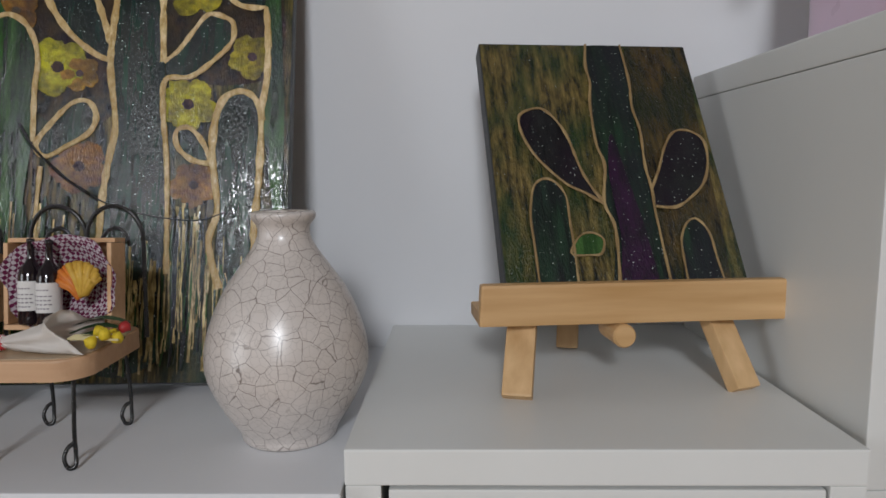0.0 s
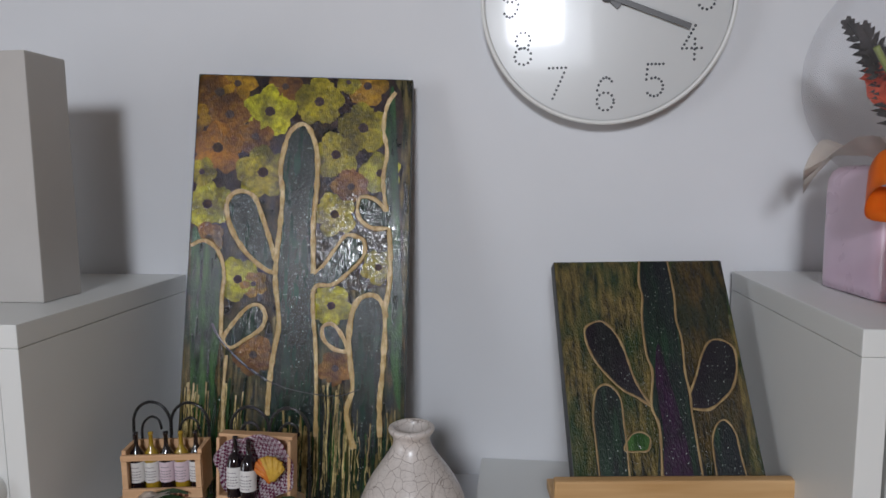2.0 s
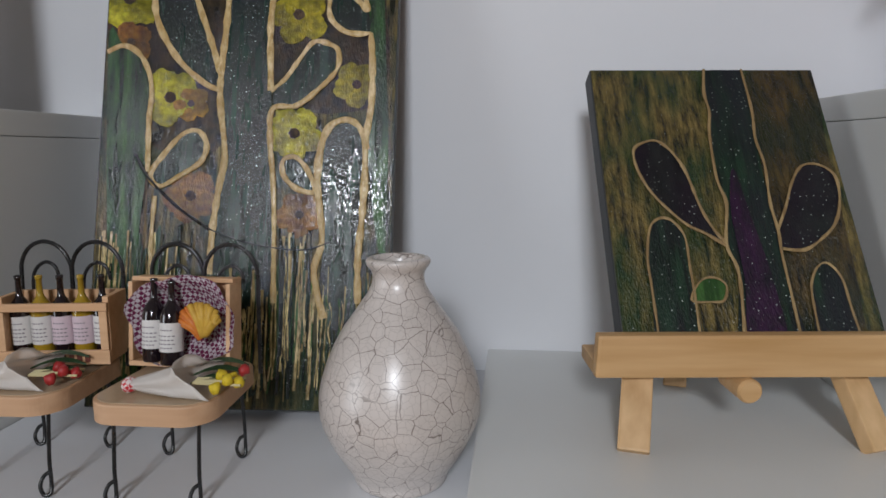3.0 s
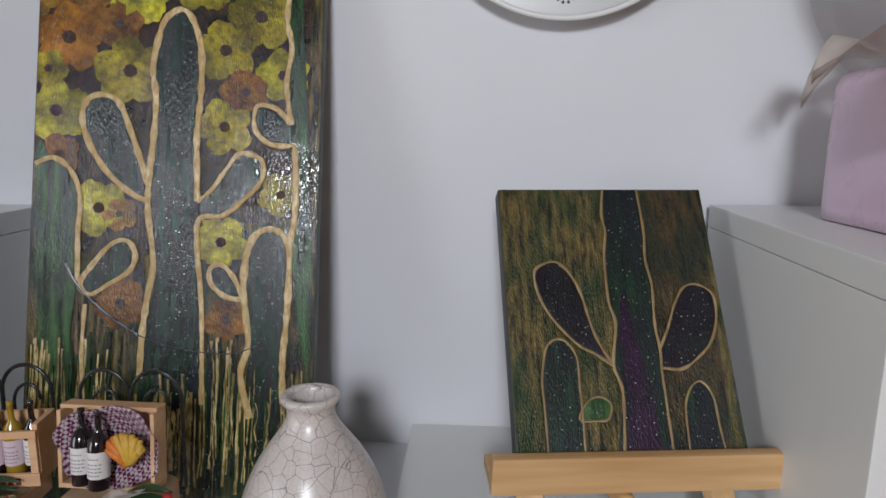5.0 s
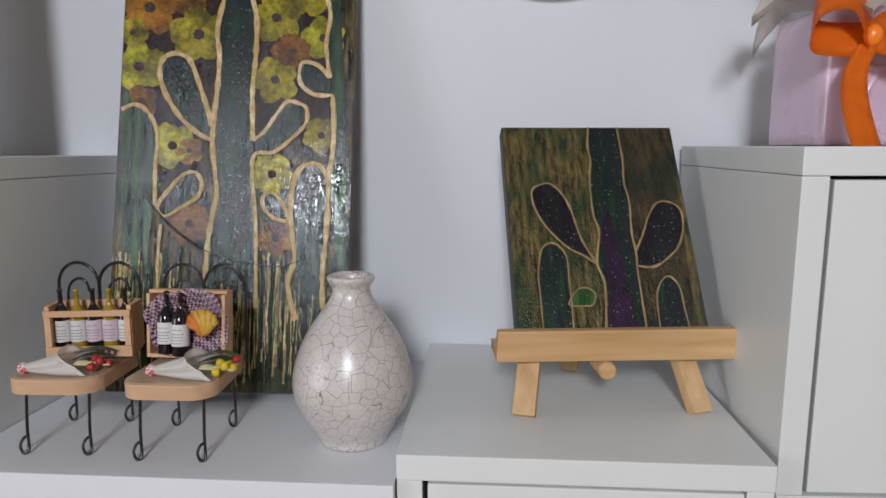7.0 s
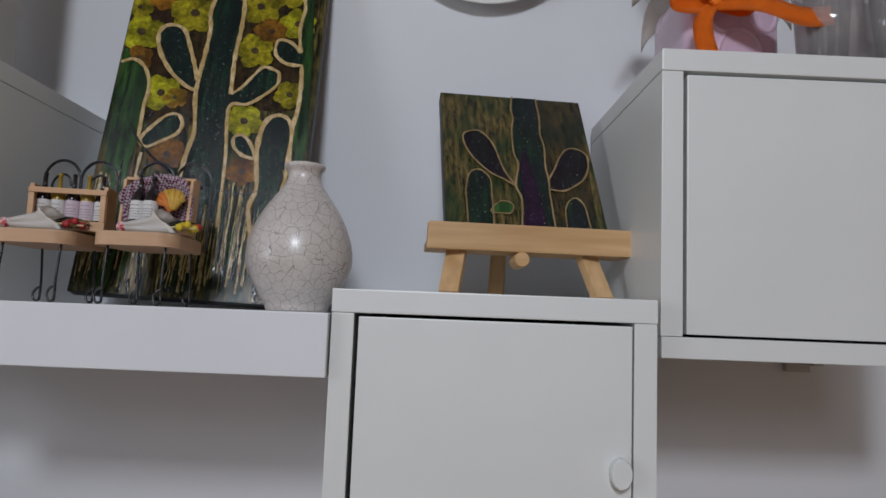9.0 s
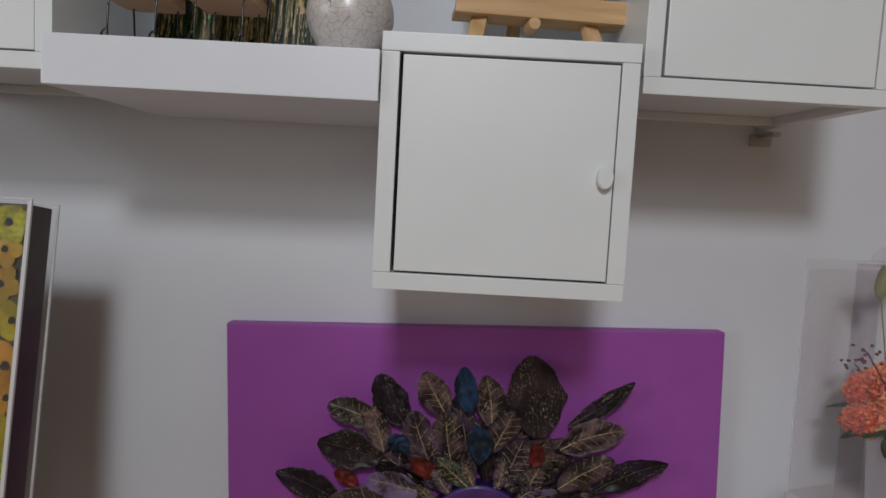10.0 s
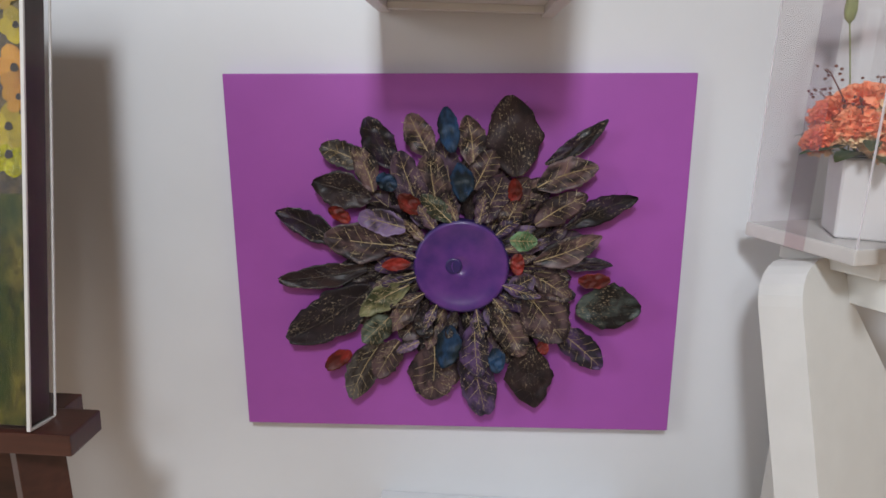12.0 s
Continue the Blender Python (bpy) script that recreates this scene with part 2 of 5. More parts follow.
def gingham_mat(name, a, c, size):
    """Small woven check in two colours."""
    m = bpy.data.materials.new(name)
    m.use_nodes = True
    t, b = m.node_tree, m.node_tree.nodes["Principled BSDF"]
    co, rot, ch = t.nodes.new("ShaderNodeTexCoord"), t.nodes.new("ShaderNodeMapping"), t.nodes.new("ShaderNodeTexChecker")
    rot.inputs["Rotation"].default_value = (0, radians(38), 0)
    t.links.new(co.outputs["Object"], rot.inputs["Vector"])
    t.links.new(rot.outputs["Vector"], ch.inputs["Vector"])
    ch.inputs["Scale"].default_value = 1 / size
    ch.inputs["Color1"].default_value, ch.inputs["Color2"].default_value = (*a, 1), (*c, 1)
    t.links.new(ch.outputs["Color"], b.inputs["Base Color"])
    b.inputs["Roughness"].default_value = 0.85
    return m


M = {}
M["wall"] = mat("wall_paint", (0.69, 0.70, 0.725), 0.62, var=0.03, scale=9, bump=0.12, bump_scale=120, depth=0.0006)
# Unseen surfaces: cream and floor warm the bounce, tan and ceiling dim reflections.
M["bounce_cream"] = mat("cream_bounce_wall", (0.76, 0.66, 0.55), 0.62, var=0.03, scale=9)
M["floor"] = mat("warm_bounce_floor", (0.58, 0.41, 0.28), 0.4, var=0.15, scale=6)
M["dimming_tan"] = mat("tan_dimming_wall", (0.40, 0.29, 0.19), 0.62, var=0.06, scale=9)
M["ceiling"] = mat("dimming_ceiling", (0.36, 0.34, 0.32), 0.8, var=0.03, scale=8)
M["white_metal"] = mat("white_powder_coat", (0.70, 0.71, 0.695), 0.38, var=0.025, scale=14, bump=0.10, bump_scale=900, depth=0.0002)
M["white_board"] = mat("white_laminate", (0.70, 0.71, 0.735), 0.36, var=0.03, scale=12, bump=0.05, bump_scale=500, depth=0.0002)
M["white_paint"] = mat("white_gloss_paint", (0.72, 0.72, 0.70), 0.4, var=0.05, scale=18, bump=0.15, bump_scale=160, depth=0.0005)
# Near black in place of the shade inside the door gaps.
M["gap_shade"] = mat("dark_gap_shade", (0.03, 0.03, 0.032), 0.8)
M["steel"] = mat("zinc_bracket", (0.45, 0.44, 0.43), 0.4, metal=0.8)
M["black_wire"] = mat("black_enamel_wire", (0.012, 0.012, 0.013), 0.28, var=0.2, scale=200)
M["pine"] = wood_mat("pale_pine", (0.70, 0.45, 0.23), (0.46, 0.26, 0.10), rough=0.5, scale=110)
M["pine_v"] = wood_mat("pale_pine_upright", (0.70, 0.46, 0.24), (0.46, 0.27, 0.11), along=(0.06, 0.06, 1), rough=0.5, scale=110)
M["crate"] = wood_mat("crate_wood", (0.72, 0.46, 0.27), (0.54, 0.31, 0.16), rough=0.6, scale=200)
M["seat"] = wood_mat("seat_wood", (0.60, 0.38, 0.23), (0.46, 0.27, 0.15), rough=0.55, scale=160)
M["seat_top"] = mat("seat_top_varnish", (0.52, 0.40, 0.28), 0.30, second=(0.36, 0.25, 0.15), scale=90, bump=0.2, bump_scale=300, depth=0.0003)
M["easel"] = wood_mat("dark_stained_easel", (0.075, 0.026, 0.018), (0.035, 0.013, 0.010), rough=0.36, scale=90)
M["crackle"] = crackle_mat()
M["canvas_edge"] = mat("dark_canvas_edge", (0.020, 0.022, 0.022), 0.5, var=0.4, scale=120, bump=0.3)
M["brown_edge"] = mat("dark_brown_canvas_edge", (0.055, 0.028, 0.026), 0.55, var=0.3, scale=60, bump=0.3)
M["cream"] = paint_mat("cream_gold_line", (0.42, 0.28, 0.10), (0.74, 0.58, 0.32), streak=(1, 1, 0.5), scale=260, rough=0.24)
M["cream_dim"] = paint_mat("dull_gold_line", (0.22, 0.14, 0.06), (0.40, 0.28, 0.13), scale=300, rough=0.4)
M["big_ground"] = paint_mat("painted_ground", (0.010, 0.011, 0.005), (0.20, 0.15, 0.045), scale=210, third=(0.008, 0.026, 0.009), spread=(0.44, 0.66), spec=0.36, rough=0.09, wrinkle=0.13)
M["big_top"] = paint_mat("painted_sky", (0.009, 0.009, 0.006), (0.060, 0.038, 0.014), streak=(1, 1, 0.6), scale=120, third=(0.026, 0.014, 0.008), spec=0.32, rough=0.09, wrinkle=0.13)
M["big_green"] = paint_mat("painted_dark_green", (0.0015, 0.006, 0.004), (0.008, 0.032, 0.018), scale=190, third=(0.006, 0.012, 0.014), glitter=0.11, spec=0.46, rough=0.09, wrinkle=0.13)
M["big_mid"] = paint_mat("painted_moss_green", (0.005, 0.024, 0.005), (0.034, 0.110, 0.018), scale=170, third=(0.010, 0.020, 0.012), glitter=0.05, spec=0.46, rough=0.09, wrinkle=0.13)
M["fl_yellow"] = paint_mat("petal_yellow_green", (0.22, 0.21, 0.006), (0.58, 0.55, 0.020), streak=(1, 1, 1), scale=210, third=(0.040, 0.034, 0.004), spread=(0.36, 0.64), vary=0.2)
M["fl_olive"] = paint_mat("petal_olive", (0.15, 0.13, 0.006), (0.43, 0.36, 0.016), streak=(1, 1, 1), scale=210, third=(0.030, 0.026, 0.004), spread=(0.36, 0.64), vary=0.2)
M["fl_gold"] = paint_mat("petal_gold", (0.205, 0.108, 0.007), (0.451, 0.246, 0.014), streak=(1, 1, 1), scale=210, third=(0.040, 0.024, 0.004), spread=(0.36, 0.64), vary=0.2)
M["fl_orange"] = paint_mat("petal_orange", (0.226, 0.089, 0.007), (0.430, 0.187, 0.011), streak=(1, 1, 1), scale=210, third=(0.050, 0.022, 0.005), spread=(0.36, 0.64), vary=0.2)
M["fl_rust"] = paint_mat("petal_rust", (0.125, 0.050, 0.006), (0.300, 0.140, 0.016), streak=(1, 1, 1), scale=210, third=(0.030, 0.014, 0.005), spread=(0.36, 0.64), vary=0.2)
M["fl_eye"] = paint_mat("petal_eye", (0.030, 0.018, 0.006), (0.10, 0.060, 0.015), streak=(1, 1, 1), scale=300, rough=0.5, spec=0.2)
M["sm_ground"] = paint_mat("small_ground", (0.007, 0.008, 0.004), (0.25, 0.18, 0.052), streak=(1, 1, 0.20), scale=230, spread=(0.38, 0.72), third=(0.008, 0.036, 0.010), glitter=0.06, rough=0.24, relief=0.9, coat=0.0, spec=0.4)
M["sm_dark"] = paint_mat("small_umber", (0.007, 0.006, 0.004), (0.115, 0.075, 0.022), streak=(1, 1, 0.20), scale=230, spread=(0.36, 0.76), third=(0.006, 0.016, 0.007), glitter=0.06, rough=0.24, relief=0.9, coat=0.0, spec=0.4)
M["sm_green"] = paint_mat("small_dark_green", (0.004, 0.008, 0.006), (0.012, 0.034, 0.018), scale=190, third=(0.012, 0.012, 0.018), glitter=0.12, rough=0.42, coat=0.0, spec=0.28)
M["sm_arm"] = paint_mat("small_blackish_green", (0.004, 0.005, 0.005), (0.014, 0.018, 0.016), scale=90, streak=(1, 1, 0.5), third=(0.014, 0.006, 0.016), glitter=0.12, rough=0.34, spec=0.3)
M["sm_purple"] = paint_mat("small_purple", (0.010, 0.004, 0.012), (0.042, 0.006, 0.044), scale=70, streak=(1, 1, 0.5), third=(0.006, 0.012, 0.010), glitter=0.12, rough=0.42, coat=0.0, spec=0.28)
M["framed_ground"] = paint_mat("framed_olive_ground", (0.014, 0.013, 0.005), (0.17, 0.14, 0.030), streak=(1, 1, 0.4), scale=110, third=(0.014, 0.040, 0.008), rough=0.3, spread=(0.34, 0.70))
# Gold brush paint, its cream end also standing in for the varnish sheen.
M["stroke_gold_sheen"] = paint_mat("golden_stroke_and_sheen", (0.14, 0.10, 0.03), (0.74, 0.58, 0.26), scale=300, streak=(1, 1, 0.3), rough=0.12, wrinkle=0.11)
M["sm_bud"] = paint_mat("small_bud_green", (0.020, 0.055, 0.016), (0.055, 0.13, 0.035), scale=190, glitter=0.10)
M["violet"] = mat("violet_acrylic", (0.335, 0.075, 0.370), 0.5, var=0.06, scale=14, bump=0.35, bump_scale=900, depth=0.0004)
M["disc"] = mat("hub_indigo", (0.12, 0.030, 0.20), 0.36, second=(0.018, 0.008, 0.11), scale=34, bump=0.25, bump_scale=120, coat=0.2)
M["disc_dark"] = mat("hub_dark_indigo", (0.022, 0.010, 0.085), 0.42, var=0.3, scale=60, bump=0.2)
for key, lo, hi, th in (
    ("dp", (0.014, 0.009, 0.016), (0.045, 0.026, 0.042), (0.022, 0.016, 0.020)),
    ("db", (0.018, 0.012, 0.010), (0.065, 0.045, 0.032), (0.035, 0.020, 0.026)),
    ("dk", (0.014, 0.013, 0.012), (0.050, 0.042, 0.034), (0.028, 0.018, 0.026)),
    ("gg", (0.035, 0.042, 0.028), (0.120, 0.130, 0.080), (0.060, 0.040, 0.036)),
    ("bg", (0.040, 0.026, 0.018), (0.185, 0.132, 0.085), (0.045, 0.030, 0.036)),
    ("te", (0.006, 0.028, 0.052), (0.018, 0.075, 0.120), (0.012, 0.036, 0.060)),
    ("br", (0.026, 0.018, 0.015), (0.120, 0.085, 0.060), (0.060, 0.036, 0.044)),
    ("rd", (0.08, 0.010, 0.008), (0.32, 0.030, 0.014), (0.22, 0.022, 0.012)),
    ("gb", (0.010, 0.014, 0.010), (0.100, 0.150, 0.090), (0.020, 0.016, 0.016)),
    ("pu", (0.026, 0.016, 0.032), (0.110, 0.070, 0.125), (0.050, 0.036, 0.060)),
    ("pb", (0.030, 0.020, 0.024), (0.120, 0.085, 0.085), (0.065, 0.040, 0.065)),
    ("gr", (0.040, 0.070, 0.030), (0.130, 0.190, 0.095), (0.060, 0.070, 0.040)),
    ("li", (0.070, 0.050, 0.080), (0.240, 0.190, 0.240), (0.110, 0.080, 0.100)),
    ("lg", (0.070, 0.090, 0.022), (0.230, 0.260, 0.085), (0.090, 0.110, 0.040)),
    ("lm", (0.070, 0.190, 0.060), (0.220, 0.420, 0.150), (0.120, 0.260, 0.090)),
):
    M["leaf_" + key] = leaf_mat("leaf_" + key, tuple(0.6 * c for c in th), tuple(k * c * (0.55 if key in ("dp", "dk", "db") else 0.85) for k, c in zip((1.7, 1.45, 2.2), hi)), 0.15 if key in ("rd", "te", "lm") else 1.0)
M["framed_yellow"] = paint_mat("framed_yellow", (0.250, 0.190, 0.007), (0.420, 0.315, 0.018), streak=(1, 1, 1), scale=120, third=(0.30, 0.22, 0.012), rough=0.3, spread=(0.34, 0.70), vary=0.3)
M["framed_gold"] = paint_mat("framed_gold", (0.250, 0.130, 0.007), (0.410, 0.220, 0.022), streak=(1, 1, 1), scale=120, third=(0.36, 0.24, 0.02), rough=0.3, spread=(0.34, 0.70), vary=0.3)
M["framed_orange"] = paint_mat("framed_orange", (0.290, 0.115, 0.009), (0.450, 0.200, 0.028), streak=(1, 1, 1), scale=120, third=(0.42, 0.22, 0.02), rough=0.3, spread=(0.34, 0.70), vary=0.3)
M["framed_eye"] = mat("framed_eye", (0.022, 0.015, 0.012), 0.5, var=0.3, scale=200)
M["framed_dark"] = paint_mat("framed_umber", (0.030, 0.022, 0.010), (0.14, 0.10, 0.03), streak=(1, 1, 1), scale=90, third=(0.05, 0.04, 0.05), rough=0.3)
M["vein_dark"] = paint_mat("dull_vein", (0.04, 0.030, 0.024), (0.13, 0.095, 0.07), scale=200, rough=0.4, coat=0.0)
M["vein"] = paint_mat("gold_vein", (0.34, 0.25, 0.12), (0.66, 0.53, 0.32), scale=200, rough=0.35)
M["dial"] = mat("clock_dial", (0.60, 0.61, 0.61), 0.30, var=0.015, scale=8, bump=0.0, coat=0.45)
M["ink"] = mat("numeral_ink", (0.02, 0.022, 0.03), 0.4)
M["grey_hand"] = mat("grey_clock_hand", (0.10, 0.10, 0.105), 0.4)
M["dark_glass"] = mat("dark_bottle", (0.010, 0.006, 0.009), 0.10, var=0.3, bump=0.0, coat=0.6)
M["gold_glass"] = mat("amber_oil_bottle", (0.36, 0.23, 0.02), 0.10, var=0.2, bump=0.0, coat=0.6)
M["label"] = mat("paper_label", (0.66, 0.64, 0.62), 0.6, var=0.06, scale=500)
M["label_pink"] = mat("pink_paper_label", (0.62, 0.50, 0.55), 0.6, var=0.06, scale=500)
M["label_ink"] = mat("label_print", (0.24, 0.21, 0.23), 0.6)
M["gingham"] = gingham_mat("purple_gingham", (0.20, 0.016, 0.080), (0.72, 0.64, 0.68), 0.0023)
M["red_gingham"] = gingham_mat("red_gingham", (0.55, 0.03, 0.04), (0.70, 0.62, 0.60), 0.0022)
M["cheese"] = mat("orange_pasta", (0.62, 0.20, 0.02), 0.5, second=(0.50, 0.12, 0.015), scale=300)
M["cheese_pale"] = mat("yellow_pasta", (0.62, 0.38, 0.05), 0.55, second=(0.44, 0.24, 0.03), scale=300)
M["wrap"] = glass_mat("translucent_wrap_paper", (0.94, 0.90, 0.86), gloss=0.10, clear=0.20, rough=0.3)
M["red_bead"] = mat("red_rosebud", (0.34, 0.02, 0.02), 0.5, var=0.3, scale=300)
M["yellow_bloom"] = mat("yellow_bloom", (0.60, 0.44, 0.02), 0.7, var=0.3, scale=400)
M["cream_stick"] = mat("cream_spaghetti", (0.62, 0.54, 0.30), 0.6)
M["brand"] = mat("burnt_print", (0.14, 0.035, 0.02), 0.6)
M["pink_pot"] = mat("pink_ceramic", (0.60, 0.45, 0.56), 0.28, var=0.05, scale=30, bump=0.05, coat=0.4)
M["orange_satin"] = mat("orange_satin_ribbon", (0.92, 0.22, 0.018), 0.30, var=0.12, scale=60, bump=0.2, bump_scale=200)
M["kraft"] = glass_mat("beige_wrap_paper", (0.86, 0.80, 0.74), gloss=0.06, clear=0.35, rough=0.4)
M["red_petal"] = mat("red_orange_petal", (0.66, 0.07, 0.020), 0.6, var=0.25, scale=120)
M["fern"] = mat("dark_dried_fern", (0.035, 0.030, 0.032), 0.7, var=0.4, scale=120)
M["stem"] = mat("pale_green_stem", (0.22, 0.26, 0.07), 0.5, var=0.2, scale=90)
M["bubble"] = glass_mat("clear_plastic_bubble", (0.96, 0.96, 0.97), gloss=0.05, clear=0.96)
M["acrylic"] = glass_mat("clear_acrylic", (0.97, 0.96, 0.96), gloss=0.05, clear=0.975)
M["case"] = glass_mat("clear_case", (0.97, 0.97, 0.97), gloss=0.02, clear=0.995)
M["lilac"] = mat("lilac_petal_paint", (0.46, 0.34, 0.55), 0.4, var=0.15, scale=90)
M["seam"] = glass_mat("clear_plastic_seam", (0.90, 0.88, 0.90), gloss=0.1, clear=0.6)
M["acrylic_edge"] = mat("polished_acrylic_edge", (0.62, 0.60, 0.58), 0.25, var=0.08, scale=30, bump=0.0)
M["cup"] = glass_mat("clear_cup", (0.75, 0.72, 0.72), gloss=0.2, clear=0.8)
M["cup_fill"] = mat("dark_dried_stalks", (0.05, 0.038, 0.035), 0.7, var=0.4, scale=150)
M["pink_ribbon"] = glass_mat("sheer_pink_ribbon", (0.95, 0.91, 0.92), gloss=0.02, clear=0.965, rough=0.3)
M["coral"] = mat("coral_petal", (0.96, 0.27, 0.12), 0.6, second=(0.96, 0.48, 0.27), scale=110)
M["coral_pale"] = mat("pale_apricot_petal", (0.90, 0.72, 0.42), 0.6, second=(0.90, 0.50, 0.28), scale=110)
M["coral_deep"] = mat("deep_coral_petal", (0.95, 0.20, 0.09), 0.6, second=(0.94, 0.38, 0.19), scale=70)
M["plume"] = mat("pale_green_plume", (0.30, 0.34, 0.14), 0.9, var=0.3, scale=300, bump=0.6, bump_scale=900)
M["leaf_green"] = mat("dark_green_leaf", (0.035, 0.075, 0.030), 0.45, var=0.35, scale=90)
M["twig"] = mat("brown_berry_twig", (0.16, 0.05, 0.035), 0.6, var=0.3, scale=90)
M["pot_white"] = mat("white_card_pot", (0.70, 0.69, 0.70), 0.5, var=0.03, scale=20)
M["tan_wood"] = wood_mat("tan_wood", (0.48, 0.28, 0.12), (0.36, 0.2, 0.08), rough=0.5)
M["box_grey"] = mat("light_grey_box", (0.46, 0.44, 0.42), 0.55, var=0.05, scale=20)

# ---- building helpers ----


def part(name, bm, material, parent=None, label="", smooth=False, m=None):
    """Links a bmesh as one mesh object, under a thing or a part."""
    bmesh.ops.recalc_face_normals(bm, faces=bm.faces[:])
    me = bpy.data.meshes.new(name)
    bm.to_mesh(me)
    bm.free()
    me.materials.append(M[material])
    if smooth:
        for p in me.polygons:
            p.use_smooth = True
    ob = new(name, me)
    if parent:
        ob.parent = parent
    if m is not None:
        ob.matrix_basis = m
    if label:
        ob["label"] = label
    return ob


def thing(name, label, category, m=None, group="", kind=""):
    ob = new(name)
    ob.empty_display_size = 0.02
    if m is not None:
        ob.matrix_basis = m
    return tagged(ob, label, category, group, kind)


def box(bm, x0, x1, y0, y1, z0, z1, bevel=0.0, m=None, seg=2):
    r = bmesh.ops.create_cube(bm, size=1)
    vs = r["verts"]
    bmesh.ops.scale(bm, verts=vs, vec=(x1 - x0, y1 - y0, z1 - z0))
    bmesh.ops.translate(bm, verts=vs, vec=((x0 + x1) / 2, (y0 + y1) / 2, (z0 + z1) / 2))
    if m is not None:
        bmesh.ops.transform(bm, matrix=m, verts=vs)
    if bevel:
        es = list({e for v in vs for e in v.link_edges})
        bmesh.ops.bevel(bm, geom=es, offset=bevel, segments=seg, profile=0.7, affect="EDGES")
    return bm


def boxed(*a, **k):
    return box(bmesh.new(), *a, **k)


def lathe(bm, profile, n=48, m=None, cap=False):
    """Turns (radius, z) pairs round the z axis."""
    rings = []
    for r, z in profile:
        rings.append([bm.verts.new((r * math.cos(2 * math.pi * k / n), r * math.sin(2 * math.pi * k / n), z)) for k in range(n)])
    for a, b in zip(rings, rings[1:]):
        for k in range(n):
            bm.faces.new((a[k], a[(k + 1) % n], b[(k + 1) % n], b[k]))
    if cap:
        bm.faces.new(rings[0][::-1])
        bm.faces.new(rings[-1])
    if m is not None:
        bmesh.ops.transform(bm, matrix=m, verts=[v for r in rings for v in r])
    return bm


def smooth_line(points, per=6, closed=False):
    """Points along a smooth curve through the given ones."""
    p = [Vector(q) for q in points]
    n, out = len(p), []
    for i in range(n if closed else n - 1):
        if closed:
            a, b, c, d = p[i - 1], p[i], p[(i + 1) % n], p[(i + 2) % n]
        else:
            a, b, c, d = p[max(i - 1, 0)], p[i], p[i + 1], p[min(i + 2, n - 1)]
        for k in range(per):
            t = k / per
            out.append(0.5 * ((2 * b) + (c - a) * t + (2 * a - 5 * b + 4 * c - d) * t * t + (3 * b - a - 3 * c + d) * t ** 3))
    if not closed:
        out.append(p[-1])
    return out


def tube(bm, pts, r, n=8, closed=False, taper=None):
    """A round wire along 3D points."""
    rings, k = [], len(pts)
    up = Vector((0.31, 0.22, 0.92)).normalized()
    for i, q in enumerate(pts):
        a = pts[i - 1] if (i or closed) else q
        b = pts[(i + 1) % k] if (i < k - 1 or closed) else q
        d = (Vector(b) - Vector(a)).normalized()
        s = d.cross(up)
        s = s.normalized() if s.length > 1e-4 else Vector((1, 0, 0))
        w = s.cross(d)
        rr = r * (taper(i / max(1, k - 1)) if taper else 1)
        rings.append([bm.verts.new(Vector(q) + (s * math.cos(2 * math.pi * j / n) + w * math.sin(2 * math.pi * j / n)) * rr) for j in range(n)])
    pairs = list(zip(rings, rings[1:])) + ([(rings[-1], rings[0])] if closed else [])
    for a, b in pairs:
        for j in range(n):
            bm.faces.new((a[j], a[(j + 1) % n], b[(j + 1) % n], b[j]))
    if not closed:
        bm.faces.new(rings[0][::-1])
        bm.faces.new(rings[-1])
    return bm


def flat_fill(bm, pts, y, thick):
    """A flat raised shape in the xz plane, its face at -y."""
    f = bm.faces.new([bm.verts.new((p[0], y, p[1])) for p in pts])
    r = bmesh.ops.extrude_face_region(bm, geom=[f])
    bmesh.ops.translate(bm, verts=[v for v in r["geom"] if isinstance(v, bmesh.types.BMVert)], vec=(0, -thick, 0))
    return bm


def ribbon(bm, pts, width, y, thick, wobble=0.5):
    """A raised line of paint along points (x, z), slightly uneven in width."""
    rings, k = [], len(pts)
    for i, q in enumerate(pts):
        a, b = pts[max(0, i - 1)], pts[min(k - 1, i + 1)]
        d = Vector((b[0] - a[0], b[1] - a[1]))
        d = d.normalized() if d.length > 1e-7 else Vector((1, 0))
        nx, nz = -d.y, d.x
        w = width / 2 * (1 + wobble * noise.noise(Vector((q[0] * 150, y * 900, q[1] * 150))))
        rings.append([bm.verts.new((q[0] + nx * w * s, y - thick * h, q[1] + nz * w * s)) for s, h in ((-1, 0), (-0.6, 0.85), (0, 1), (0.6, 0.85), (1, 0))])
    for a, b in zip(rings, rings[1:]):
        for j in range(4):
            bm.faces.new((a[j], a[j + 1], b[j + 1], b[j]))
    return bm

# ---- the room ----
WALL = 0.562


def setting(name, bm, material, label, category):
    return tagged(part(name, bm, material), label, category, kind="structure")


setting("wall_north", boxed(-2.5, 2.3, WALL, WALL + 0.12, 0, 3.15), "wall", "smooth white painted wall behind the cabinets", "wall")
# Out of view from here on; colours picked to shape bounce and reflections.
setting("wall_east", boxed(2.18, 2.3, -3.3, WALL, 0, 3.15), "bounce_cream", "unseen cream side wall added for warm bounce light", "wall")
# Unseen wall; its opening is made to let the left fill in.
bm = bmesh.new()
for y0, y1, z0, z1 in ((-3.3, -1.9, 0, 3.15), (-0.7, WALL, 0, 3.15), (-1.9, -0.7, 0, 1.1), (-1.9, -0.7, 2.4, 3.15)):
    box(bm, -2.5, -2.38, y0, y1, z0, z1)
